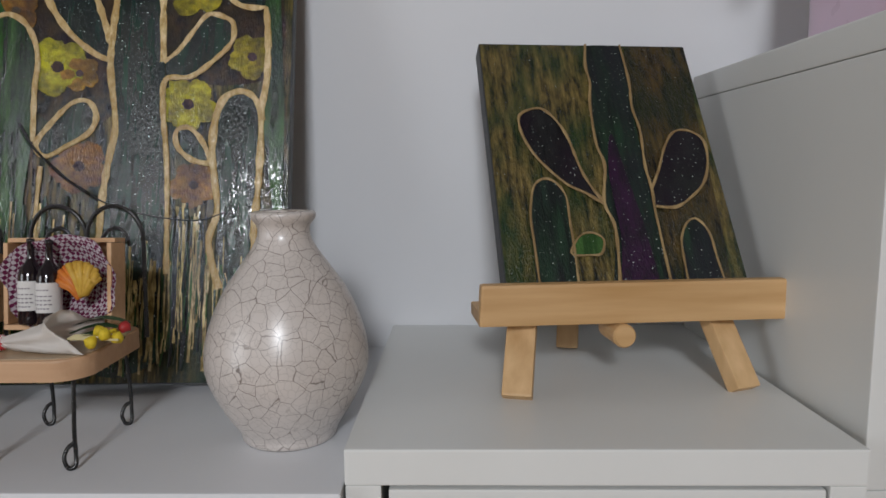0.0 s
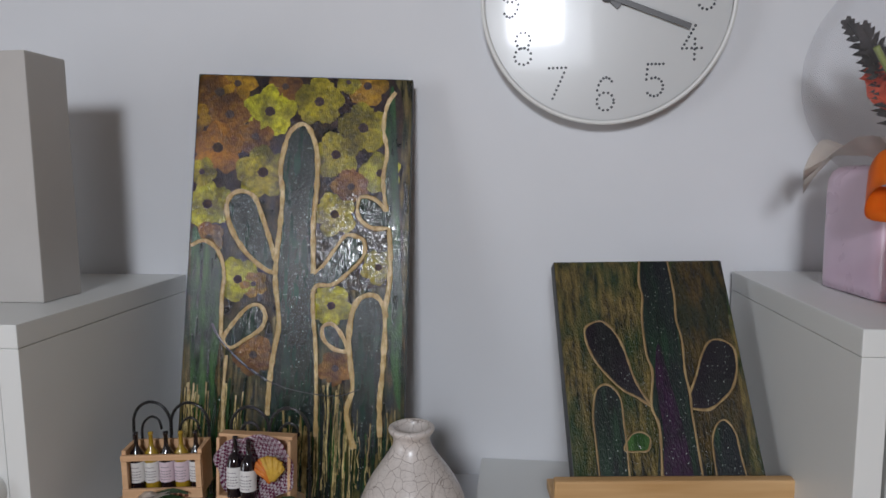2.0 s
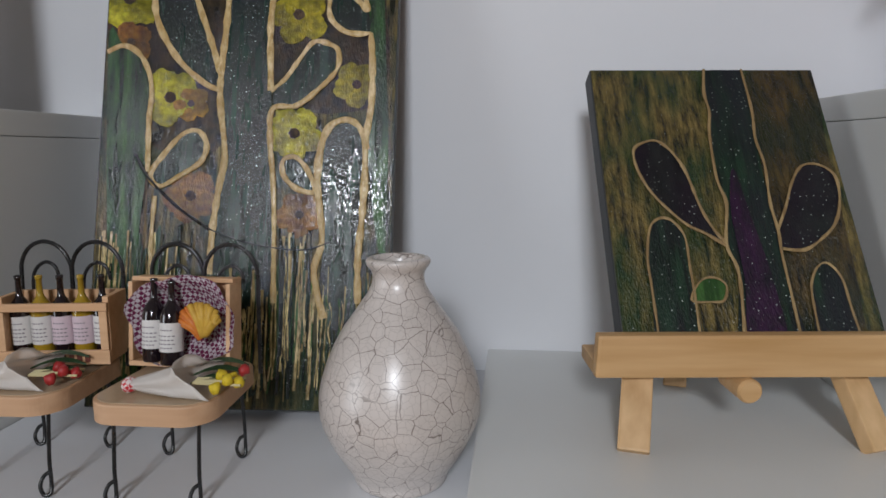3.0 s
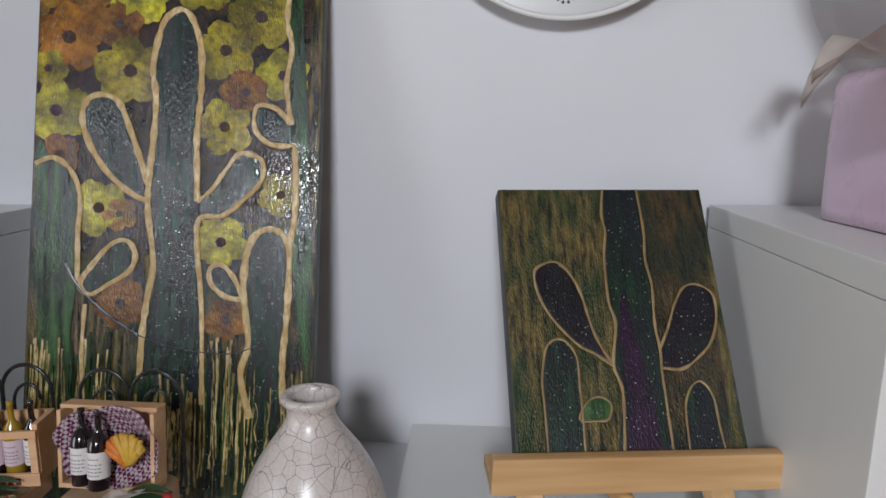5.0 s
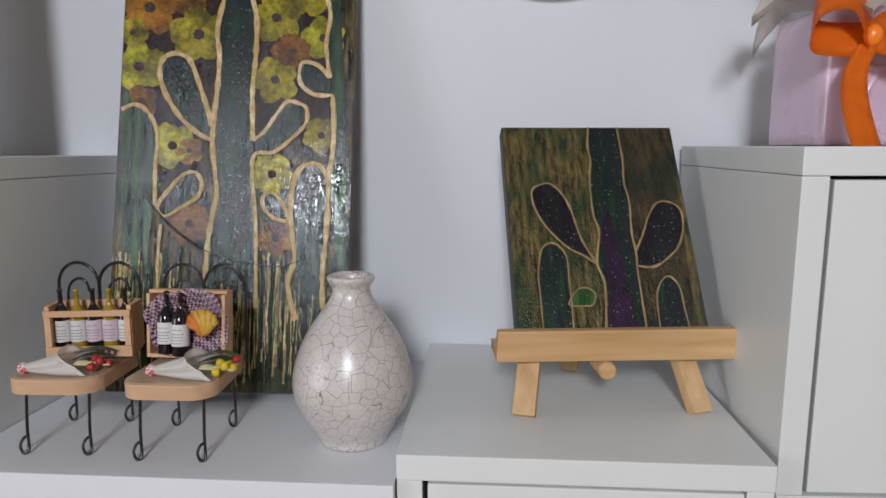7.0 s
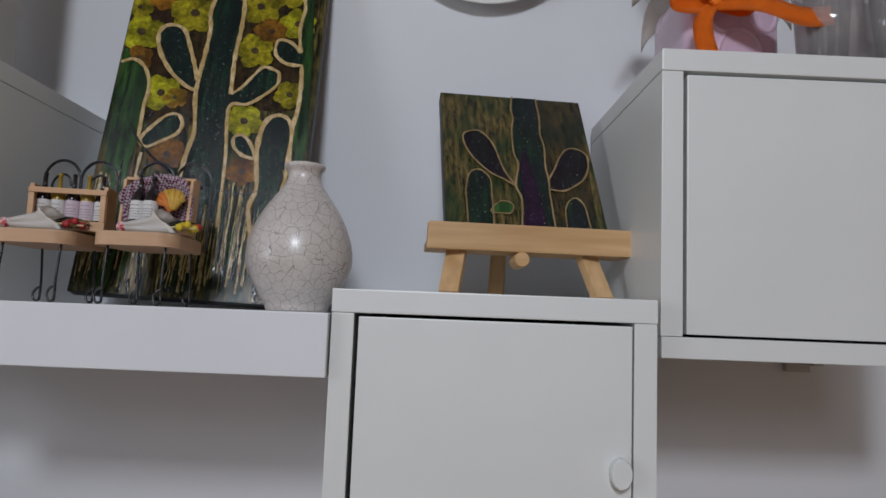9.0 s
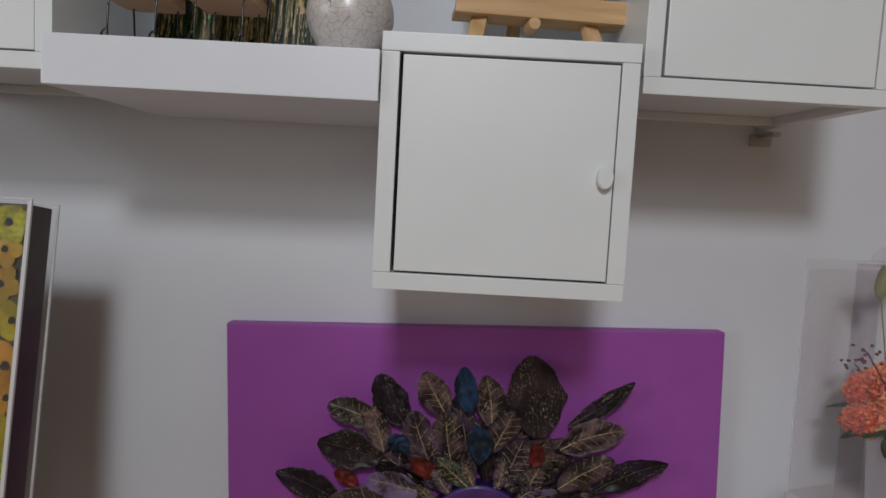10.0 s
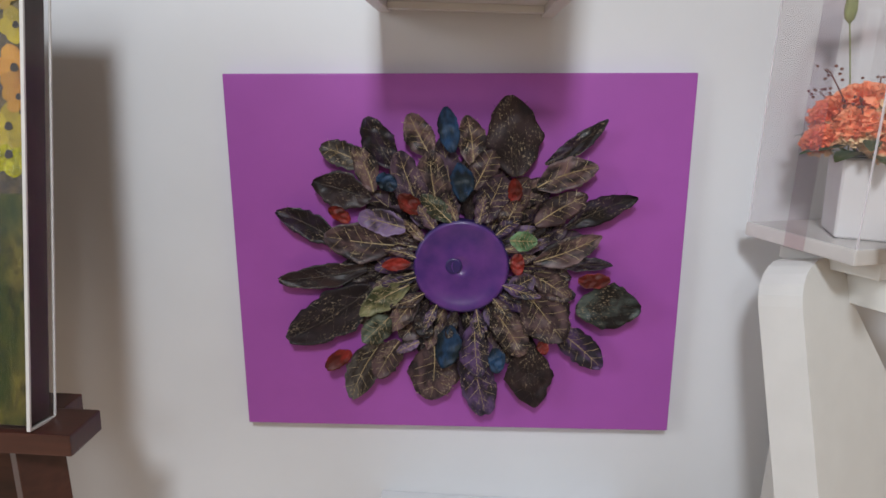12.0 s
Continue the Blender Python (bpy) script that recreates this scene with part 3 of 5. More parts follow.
setting("wall_west", bm, "bounce_cream", "unseen cream side wall with an opening for the fill light", "wall")
bm = bmesh.new()
for x0, x1, z0, z1 in ((-2.38, -0.35, 0, 3.15), (0.43, 2.18, 0, 3.15), (-0.35, 0.43, 0, 2.25), (-0.35, 0.43, 2.95, 3.15)):
    box(bm, x0, x1, -3.3, -3.18, z0, z1)
setting("wall_south", bm, "dimming_tan", "unseen wall with a window opening, tan to dim reflections", "wall")
setting("floor", boxed(-2.5, 2.3, -3.3, WALL + 0.12, -0.1, 0), "floor", "unseen floor, warm beige to tint the bounce light", "floor")
setting("ceiling", boxed(-2.5, 2.3, -3.3, WALL + 0.12, 3.15, 3.25), "ceiling", "unseen ceiling, greyish beige to dim reflections", "ceiling")

# ---- wall cabinets and the shelf ----


def cabinet(label, x, y, z, deep, lean=0.0, turn=0.0):
    """A square powder-coated metal wall cabinet; its front lower left corner stands at (x, y, z)."""
    c = thing("wall_cabinet", label, "cabinet", pose(x, y, z, lean, 0, turn), group="square white wall cabinets")
    w = h = 0.254
    part("top_panel", boxed(0, w, 0, deep, h - 0.0185, h, 0.0012), "white_metal", c)
    part("front_lip", boxed(0.0008, w - 0.0008, 0, 0.018, 0, 0.017, 0.0010), "white_metal", c)
    part("bottom_panel", boxed(0.0184, w - 0.0184, 0.0183, deep, 0.0105, 0.0168, 0.0006), "white_metal", c)
    for x in (0.0008, w - 0.0183):
        part("side_lip", boxed(x, x + 0.0175, 0.0183, deep, 0, 0.0170, 0.0008), "white_metal", c)
    part("rear_lip", boxed(0.0186, w - 0.0186, deep - 0.046, deep - 0.026, 0.001, 0.0103, 0.0008), "white_metal", c)
    part("side_panel", boxed(0.0004, 0.0180, 0.0006, deep, 0.0173, h - 0.0188, 0.0008), "white_metal", c)
    part("side_panel", boxed(w - 0.0180, w - 0.0004, 0.0006, deep, 0.0173, h - 0.0188, 0.0008), "white_metal", c)
    # Inner back coloured dark so the door gaps read as shaded.
    part("back_panel", boxed(0.0185, w - 0.0185, deep - 0.012, deep - 0.002, 0.0175, h - 0.019), "gap_shade", c)
    d = part("door", boxed(0.0215, w - 0.0192, 0.0015, 0.014, 0.0192, h - 0.0212, 0.0012), "white_metal", c)
    bm = bmesh.new()
    lathe(bm, [(0.0012, 0.0095), (0.0090, 0.0095), (0.0100, 0.0080), (0.0100, 0.0)], 28, pose(w - 0.0285, 0.0012, 0.1225, 90, 0, 0) @ Matrix.Diagonal((0.80, 1.15, 1, 1)), cap=True)
    part("handle", bm, "white_metal", d, "small white half-round pull tab", smooth=False)
    return c


cabinet("white metal wall cabinet with closed door below the easel", -0.0425, 0.2975, 1.2200, WALL - 0.2985)
cabinet("white metal wall cabinet carrying the flower pot", 0.2176, 0.3115, 1.4290, WALL - 0.3195, 0.4, 1.7)
cabinet("white metal wall cabinet carrying a grey box", -0.6285, 0.3100, 1.4215, WALL - 0.311)

shelf = thing("floating_shelf", "thick white floating shelf between two cabinets", "shelf", pose(0, 0, 0))
part("board", boxed(-0.3740, -0.0435, 0.2910, WALL - 0.0005, 1.4050, 1.4545, 0.0012), "white_board", shelf)

br = thing("wall_bracket", "small zinc bracket under the wall cabinet", "bracket", pose(0.452, WALL - 0.020, 1.4230))
part("plate", boxed(-0.014, 0.014, 0.012, 0.0198, -0.016, 0.0, 0.001), "steel", br)
part("arm", boxed(-0.006, 0.006, -0.03, 0.012, -0.006, -0.0005, 0.001), "steel", br)

gb = thing("storage_box", "plain light grey upright box file on the cabinet", "box", pose(-0.4140, 0.3900, 1.6758))
part("body", boxed(-0.235, 0, 0, 0.050, 0, 0.216, 0.0015), "box_grey", gb)

lc = thing("low_cabinet", "low white cabinet standing against the wall", "cabinet", pose(0.178, 0.36, 0))
part("body", boxed(-0.200, 0.200, 0.004, 0.1995, 0.0, 0.415, 0.002), "white_board", lc)
part("top", boxed(-0.204, 0.204, 0.0, 0.2005, 0.4153, 0.433, 0.002), "white_board", lc)

# ---- the clock ----
ck = thing("wall_clock", "round white wall clock with dotted black numerals", "clock", pose(0.0815, WALL - 0.0005, 1.9525) @ Matrix.Diagonal((1, 0.6, 1, 1)))
CR = 0.1215
bm = lathe(bmesh.new(), [(0.02, 0.0), (0.085, 0.0), (0.100, 0.008), (0.114, 0.022), (CR, 0.036), (CR, 0.0385), (CR - 0.0025, 0.0395), (CR - 0.004, 0.0375)], 96, pose(0, 0, 0, 90, 0, 0))
part("case", bm, "white_paint", ck, smooth=True)
bm = lathe(bmesh.new(), [(0.0002, 0.0395)] + [(r, 0.0395 - 0.012 * (r / 0.117) ** 2 * 0.35) for r in (0.02, 0.04, 0.06, 0.08, 0.1, 0.1172)], 96, pose(0, 0, 0, 90, 0, 0))
part("dial", bm, "dial", ck, "glossy white dial", smooth=True)


def arc(cx, cz, rx, rz, a0, a1, n):
    return [(cx + rx * math.cos(radians(a0 + (a1 - a0) * k / (n - 1))), cz + rz * math.sin(radians(a0 + (a1 - a0) * k / (n - 1)))) for k in range(n)]


def seg(x0, z0, x1, z1, n):
    return [(x0 + (x1 - x0) * k / (n - 1), z0 + (z1 - z0) * k / (n - 1)) for k in range(n)]


DIGIT = {
    "0": arc(0, 0, 0.45, 0.8, 0, 340, 16),
    "1": seg(0, -0.8, 0, 0.8, 8) + [(-0.25, 0.6)],
    "2": arc(0, 0.38, 0.42, 0.42, 160, -20, 8) + seg(0.28, 0.0, -0.4, -0.8, 6) + seg(-0.15, -0.8, 0.45, -0.8, 4),
    "3": arc(0, 0.40, 0.4, 0.4, 150, -90, 8) + arc(0, -0.40, 0.42, 0.42, 70, -150, 8),
    "4": seg(0.15, 0.85, -0.48, -0.25, 7) + seg(-0.25, -0.25, 0.5, -0.25, 4) + seg(0.15, 0.2, 0.15, -0.8, 5),
    "5": seg(0.42, 0.8, -0.35, 0.8, 5) + seg(-0.38, 0.55, -0.42, 0.05, 3) + arc(0, -0.33, 0.44, 0.46, 110, -140, 11),
    "6": arc(0, -0.35, 0.44, 0.45, 10, 350, 12) + arc(0.02, 0.0, 0.46, 0.85, 165, 50, 7),
    "7": seg(-0.45, 0.75, 0.42, 0.75, 5) + seg(0.34, 0.5, -0.25, -0.8, 7),
    "8": arc(0, 0.40, 0.38, 0.40, -75, 255, 10) + arc(0, -0.40, 0.44, 0.42, 20, 340, 11),
    "9": arc(0, 0.35, 0.44, 0.45, 190, 530, 12) + arc(-0.02, 0.0, 0.46, 0.85, -15, -130, 7),
}
for hour in range(1, 13):
    a = radians(90 - 30 * hour)
    bm = bmesh.new()
    text = str(hour)
    for k, ch in enumerate(text):
        off = (k - (len(text) - 1) / 2) * 0.019
        for dx, dz in DIGIT[ch]:
            x, z = 0.0925 * math.cos(a) + off + dx * 0.0185, 0.0925 * math.sin(a) + dz * 0.0190
            lathe(bm, [(0.00135, 0.0), (0.00135, 0.0004), (0.0004, 0.0005)], 10, pose(x, -(0.0393 - 0.0042 * (x * x + z * z) / 0.0137), z, 90, 0, 0), cap=True)
    part("numeral", bm, "ink", ck)
for name, ang, ln, w, y in (("minute_hand", 112, 0.084, 0.0052, -0.0440), ("hour_hand", 312, 0.058, 0.0062, -0.0425)):
    bm = boxed(-w / 2, w / 2, -0.0006, 0.0006, -0.016, ln, 0.0004)
    part(name, bm, "grey_hand", ck, m=pose(0, y, 0, 0, ang, 0))
part("hub", lathe(bmesh.new(), [(0.006, 0.038), (0.006, 0.046), (0.004, 0.047)], 24, pose(0, 0, 0, 90, 0, 0), cap=True), "grey_hand", ck)


# ---- paintings ----
def painting_frame(w, h, k=1.0):
    """Millimetres from the upper left corner to metres in the picture's own plane, with its foot at the origin."""
    def go(points):
        return [(-w / 2 + u * k / 1000, h - v / 1000) for u, v in points]
    go.half, go.tall = w / 2, h
    return go


def outline(bm, go, points, width, y, thick=0.0010, closed=False, per=6):
    line = [(p.x, p.y) for p in smooth_line([(*q, 0) for q in go(points)], per, closed)]
    if closed:
        line.append(line[0])
    return ribbon(bm, line, width, y, thick)


def shape(bm, go, points, y, thick=0.0005, per=5):
    (x0, z1), (x1, z0) = go([(1, 1)])[0], go([(2000 * go.half - 1, 1000 * go.tall - 1)])[0]
    line = [(min(max(p.x, x0), x1), min(max(p.y, z0), z1)) for p in smooth_line([(*q, 0) for q in go(points)], per, True)]
    return flat_fill(bm, line, y, thick)


def petals(parent, x, z, r, tone, y, turn, keep):
    """Five domed brush dabs round a flower's eye."""
    for k in range(5):
        a = turn + math.radians(72 * k) + 0.25 * noise.noise(Vector((x * 70, z * 70, k)))
        cx, cz = x + 0.56 * r * math.cos(a), z + 0.56 * r * math.sin(a)
        bm = bmesh.new()
        rim, top = [], []
        for j in range(16):
            b = 2 * math.pi * j / 16
            q = r * 0.43 * (1 + 0.20 * noise.noise(Vector((cx * 120 + 2 * math.cos(b), cz * 120 + 2 * math.sin(b), 3.0))))
            for ring, f, h in ((rim, 1.0, 0.0), (top, 0.60, 0.00007)):
                px, pz = cx + f * q * (1.05 * math.cos(b) * math.cos(a) - 0.86 * math.sin(b) * math.sin(a)), cz + f * q * (1.05 * math.cos(b) * math.sin(a) + 0.86 * math.sin(b) * math.cos(a))
                ring.append(bm.verts.new((min(max(px, keep[0]), keep[1]), y - h, min(max(pz, keep[2]), keep[3]))))
        for j in range(16):
            bm.faces.new((rim[j], rim[(j + 1) % 16], top[(j + 1) % 16], top[j]))
        bm.faces.new(top)
        part("petal", bm, tone, parent)


def flower(parent, x, z, r, tone, level, turn, keep):
    """One five-petalled painted flower with a dark eye."""
    pts = []
    for k in range(50):
        a = 2 * math.pi * k / 50
        q = r * (0.78 + 0.22 * abs(math.cos(2.5 * a)) ** 0.7) * (1 + 0.16 * noise.noise(Vector((x * 90 + math.cos(a) * 2, z * 90 + math.sin(a) * 2, level))) + 0.10 * noise.noise(Vector((x * 90 + math.cos(a) * 7, z * 90 + math.sin(a) * 7, level))))
        px, pz = x + q * math.cos(a + turn), z + q * math.sin(a + turn)
        pts.append((min(max(px, keep[0]), keep[1]), min(max(pz, keep[2]), keep[3])))
    fl = part("flower", flat_fill(bmesh.new(), pts, -0.0004 - level * 0.00002, 0.0004), tone, parent)
    petals(fl, x, z, r, tone, -0.0008 - level * 0.00002, turn, keep)
    eye = [(x + r * 0.19 * math.cos(2 * math.pi * k / 14) * (1 + 0.15 * math.sin(3 * k)), z + r * 0.19 * math.sin(2 * math.pi * k / 14)) for k in range(14)]
    eye = [(min(max(p, keep[0]), keep[1]), min(max(q, keep[2]), keep[3])) for p, q in eye]
    part("eye", flat_fill(bmesh.new(), eye, -0.00112 - level * 0.00002, 0.00014), "fl_eye", fl)


BW, BH = 0.2085, 0.418
big = thing("canvas_painting", "tall glossy canvas of green cacti and yellow flowers against the wall", "painting", pose(-0.2170, 0.4330, 1.4622, -12.0, 0, 8.3) @ pose(0, 0, 0, 0, 2.1, 0) @ Matrix.Scale(1.030, 4))
go = painting_frame(BW, BH, 0.9835)
part("canvas", boxed(-BW / 2, BW / 2, 0, 0.018, 0, BH, 0.0015), "canvas_edge", big)
part("ground_paint", flat_fill(bmesh.new(), [(-BW / 2 + 0.001, 0.001), (BW / 2 - 0.001, 0.001), (BW / 2 - 0.001, BH - 0.001), (-BW / 2 + 0.001, BH - 0.001)], 0.0, 0.0002), "big_ground", big)
bm = bmesh.new()
shape(bm, go, [(0, 8), (93, 1), (193, 0), (201, 107), (204, 189), (162, 207), (115, 202), (62, 247), (3, 177)], -0.0002, 0.0002)
part("sky_paint", bm, "big_top", big)
EDGE = (-BW / 2 + 0.0015, BW / 2 - 0.0015, 0.002, BH - 0.0015)
TONES = {"y": "fl_yellow", "o": "fl_olive", "g": "fl_gold", "r": "fl_orange", "b": "fl_rust"}
FLOWERS = ("b 22 18 24", "g 39 9 18", "g 167 8 20", "b 86 11 17", "b 33 40 22", "o 120 25 24", "y 72 36 25", "b 59 61 18", "r 23 73 26", "o 164 50 25", "o 68 96 26", "y 16 128 23",
           "o 138 77 23", "y 182 94 20", "b 154 108 18", "o 139 135 21", "b 19 160 15", "y 49 199 21", "g 64 203 13", "b 67 269 19", "b 145 280 16", "y 139 222 20", "o 183 185 17", "g 1 44 14", "o 9 97 14", "o 148 5 12")
for k, f in enumerate(FLOWERS):
    tone, u, v, r = f.split()
    (x, z), = go([(float(u), float(v))])
    flower(big, x, z, float(r) * 1.02 / 1000, TONES[tone], k, k * 1.3, EDGE)
DEEP = -0.00125
bm = bmesh.new()
shape(bm, go, [(83, 324), (87, 263), (89, 228), (85, 200), (87, 148), (85, 94), (93, 56), (104, 48), (113, 55), (121, 93), (120, 141), (122, 203), (125, 255), (128, 311), (126, 377), (122, 405), (82, 407)], DEEP)
part("cactus_trunk", bm, "big_green", big)
bm = bmesh.new()
shape(bm, go, [(85, 193), (73, 188), (55, 173), (41, 152), (35, 133), (38, 120), (48, 115), (61, 120), (70, 140), (79, 164)], DEEP - 0.000050)
part("cactus_arm", bm, "big_green", big)
bm = bmesh.new()
shape(bm, go, [(123, 191), (131, 183), (141, 168), (151, 155), (164, 157), (169, 162), (168, 175), (155, 190), (140, 202), (125, 205)], DEEP - 0.000100)
part("cactus_arm", bm, "big_green", big)
bm = bmesh.new()
shape(bm, go, [(3, 169), (14, 163), (25, 168), (33, 181), (36, 197), (35, 216), (35, 253), (32, 307), (36, 407), (19, 408)], DEEP - 0.000150)
part("cactus_trunk", bm, "big_mid", big)
bm = bmesh.new()
shape(bm, go, [(38, 255), (47, 240), (60, 225), (71, 223), (77, 233), (73, 245), (59, 255), (45, 263)], DEEP - 0.000200)
part("cactus_pad", bm, "big_green", big)
bm = bmesh.new()
shape(bm, go, [(162, 299), (159, 273), (157, 252), (159, 230), (165, 216), (176, 211), (186, 216), (191, 238), (191, 279), (188, 309), (188, 355), (167, 356)], DEEP - 0.000250)
part("cactus_trunk", bm, "big_green", big)
bm = bmesh.new()
shape(bm, go, [(194, 17), (187, 29), (185, 50), (189, 73), (186, 98), (190, 146), (195, 175), (194, 200), (192, 232), (203, 307), (211, 307), (205, 184)], DEEP - 0.000300)
part("cactus_trunk", bm, "big_mid", big)
bm = bmesh.new()
shape(bm, go, [(189, 130), (176, 119), (164, 118), (161, 128), (163, 138), (172, 146), (190, 147)], DEEP - 0.000350)
part("cactus_pad", bm, "big_green", big)
bm = bmesh.new()
shape(bm, go, [(155, 264), (143, 262), (133, 253), (132, 242), (140, 239), (148, 246), (154, 257)], DEEP - 0.000400)
part("cactus_pad", bm, "big_green", big)
for u0, u1, v0, v1, n in ((131, 157, 290, 412, 40), (2, 66, 290, 412, 70), (82, 130, 318, 414, 56), (160, 206, 312, 412, 46)):
    for k in range(n):
        u = u0 + (u1 - u0) * (k + 0.5) / n + random.uniform(-2, 2)
        a, b = v0 + random.uniform(0, 40), v1 - random.uniform(0, 40)
        pts = [(u + random.uniform(-1.2, 1.2), a + (b - a) * q) for q in (0, 0.25, 0.5, 0.75, 1.0)]
        # More and wider gold at 82 and 131: sheen painted in as strokes.
        tone = random.choice(("stroke_gold_sheen", "stroke_gold_sheen", "stroke_gold_sheen", "big_mid", "big_green", "big_green") if u0 in (131, 82) else ("stroke_gold_sheen", "stroke_gold_sheen", "big_mid", "big_mid", "big_green", "big_green"))
        part("brush_stroke", outline(bmesh.new(), go, pts, random.uniform(0.0006, 0.0034 if tone == "stroke_gold_sheen" and u0 in (131, 82) else 0.0021), -0.0019, 0.0002), tone, big)
LINE, LW = -0.0021, 0.0042
for pts, closed, w in (
    ([(83, 324), (84, 290), (87, 263), (90, 244), (89, 228), (85, 200), (85, 175), (87, 148), (88, 116), (85, 94), (88, 72), (93, 56), (104, 48), (113, 55), (120, 77), (121, 107), (120, 126), (119, 147), (121, 192)], False, 1.1),
    ([(121, 192), (131, 183), (141, 168), (151, 155), (164, 157), (169, 162), (168, 175), (155, 190), (140, 202), (123, 205), (122, 227), (125, 253), (127, 279), (128, 306), (129, 343)], False, 0.85),
    ([(85, 193), (73, 188), (55, 173), (41, 152), (35, 133), (38, 120), (48, 115), (61, 120), (70, 140), (79, 164), (84, 180)], False, 1.0),
    ([(3, 168), (14, 163), (25, 168), (33, 181), (36, 197), (35, 216), (36, 253)], False, 0.9),
    ([(42, 270), (41, 304), (42, 334), (42, 362)], False, 0.7),
    ([(38, 255), (47, 240), (60, 225), (71, 223), (77, 233), (73, 245), (59, 255), (45, 263)], True, 0.9),
    ([(165, 353), (157, 321), (162, 299), (159, 273), (157, 252), (159, 230), (165, 216), (176, 211), (186, 216), (192, 232)], False, 1.1),
    ([(195, 14), (187, 27), (184, 50), (188, 73), (185, 98), (187, 119), (189, 130), (184, 125), (176, 119), (164, 118), (161, 128), (163, 138), (172, 146), (182, 148), (192, 147)], False, 0.9),
    ([(192, 147), (194, 171), (194, 200), (191, 224), (191, 251), (190, 282), (188, 309), (189, 342)], False, 1.1),
    ([(155, 264), (143, 262), (133, 253), (132, 242), (140, 239), (148, 246), (154, 257)], True, 0.9),
):
    part("painted_line", outline(bmesh.new(), go, pts, LW * w, LINE, 0.0005, closed=closed), "cream", big)
part("painted_line", outline(bmesh.new(), go, [(27, 241), (37, 257), (58, 277), (81, 292)], 0.0022, LINE), "black_wire", big)
part("painted_line", outline(bmesh.new(), go, [(81, 292), (100, 299), (126, 304), (150, 305), (168, 299)], 0.0011, LINE), "canvas_edge", big)

SW, SH = 0.1555, 0.202
small = thing("canvas_painting", "small dark canvas painting of cacti standing on a tabletop easel", "painting", pose(0.1219, 0.3918, 1.5268, -31.4, 0, 7.4) @ Matrix.Scale(1.0125, 4))
go = painting_frame(SW, SH)
part("canvas", boxed(-SW / 2, SW / 2, 0, 0.015, 0, SH, 0.0014), "canvas_edge", small)
part("ground_paint", flat_fill(bmesh.new(), [(-SW / 2 + 0.0008, 0.001), (SW / 2 - 0.0008, 0.001), (SW / 2 - 0.0008, SH - 0.0008), (-SW / 2 + 0.0008, SH - 0.0008)], 0.0, 0.0002), "sm_ground", small)
bm = bmesh.new()
shape(bm, go, [(110, 2), (154, 0), (151, 62), (141, 201), (105, 201), (105, 145), (105, 63)], -0.0002, 0.0002)
part("umber_paint", bm, "sm_dark", small)
FILLS = (
    ([(80, 2), (77, 21), (77, 36), (74, 54), (74, 87), (76, 105), (71, 133), (75, 153), (69, 202), (106, 201), (104, 161), (104, 139), (104, 104), (104, 57), (105, 1)], "sm_green"),
    ([(71, 134), (60, 126), (47, 118), (31, 99), (23, 81), (22, 66), (29, 60), (39, 59), (48, 69), (54, 83), (59, 107), (65, 123)], "sm_arm"),
    ([(105, 123), (113, 108), (121, 90), (130, 78), (141, 77), (150, 85), (149, 102), (142, 119), (129, 131), (118, 137), (106, 136)], "sm_arm"),
    ([(21, 200), (21, 161), (21, 142), (25, 122), (32, 115), (40, 117), (46, 128), (46, 147), (46, 166), (45, 200)], "sm_green"),
    ([(44, 169), (55, 170), (63, 169), (66, 160), (61, 155), (54, 155), (48, 160)], "sm_bud"),
    ([(115, 199), (116, 170), (118, 158), (124, 148), (131, 146), (137, 156), (138, 175), (140, 199)], "sm_green"),
    ([(73, 200), (78, 155), (78, 110), (85, 79), (90, 115), (95, 155), (95, 199)], "sm_purple"),
)
for k, (pts, tone) in enumerate(FILLS):
    part("painted_shape", shape(bmesh.new(), go, pts, -0.0005 - k * 0.0001), tone, small)
for pts, closed, w in (
    ([(79, 1), (76, 21), (77, 36), (74, 54), (73, 87), (76, 105), (71, 133), (75, 153), (70, 201)], False, 1.0),
    ([(105, 1), (106, 34), (104, 57), (106, 77), (104, 104), (105, 124), (104, 139), (104, 161), (104, 200)], False, 0.9),
    ([(71, 134), (60, 126), (47, 118), (31, 99), (23, 81), (22, 66), (29, 60), (39, 59), (48, 69), (54, 83), (59, 107), (65, 123), (71, 132)], False, 1.0),
    ([(105, 123), (113, 108), (121, 90), (130, 78), (141, 77), (150, 85), (149, 102), (142, 119), (129, 131), (118, 137), (105, 136)], False, 1.0),
    ([(21, 200), (21, 161), (21, 142), (25, 122), (32, 115), (40, 117), (46, 128), (46, 147), (46, 166), (45, 200)], False, 0.8),
    ([(44, 169), (55, 170), (63, 169), (66, 160), (61, 155), (54, 155), (48, 160)], True, 0.7),
    ([(115, 199), (116, 170), (118, 158), (124, 148), (131, 146), (137, 156), (138, 175), (140, 199)], False, 0.8),
):
    part("painted_line", outline(bmesh.new(), go, pts, 0.0020 * w, -0.0017, 0.0006, closed), "cream_dim", small)

# ---- tabletop easel ----
es = thing("tabletop_easel", "small pale pine tabletop easel on the cabinet", "easel", pose(0.1212, 0.3945, 1.4742, 0, 0, 6.3))
bm = bmesh.new()
box(bm, -0.0965, 0.0965, -0.0115, -0.0020, 0.0420, 0.0672, 0.0020)
for v in bm.verts:
    v.co.x *= 1.0 - 0.012 * max(0.0, (v.co.z - 0.055) / 0.012)
part("front_rail", bm, "pine", es)
part("ledge", boxed(-0.0960, 0.0960, -0.0018, 0.030, 0.0418, 0.0500, 0.0012), "pine", es)
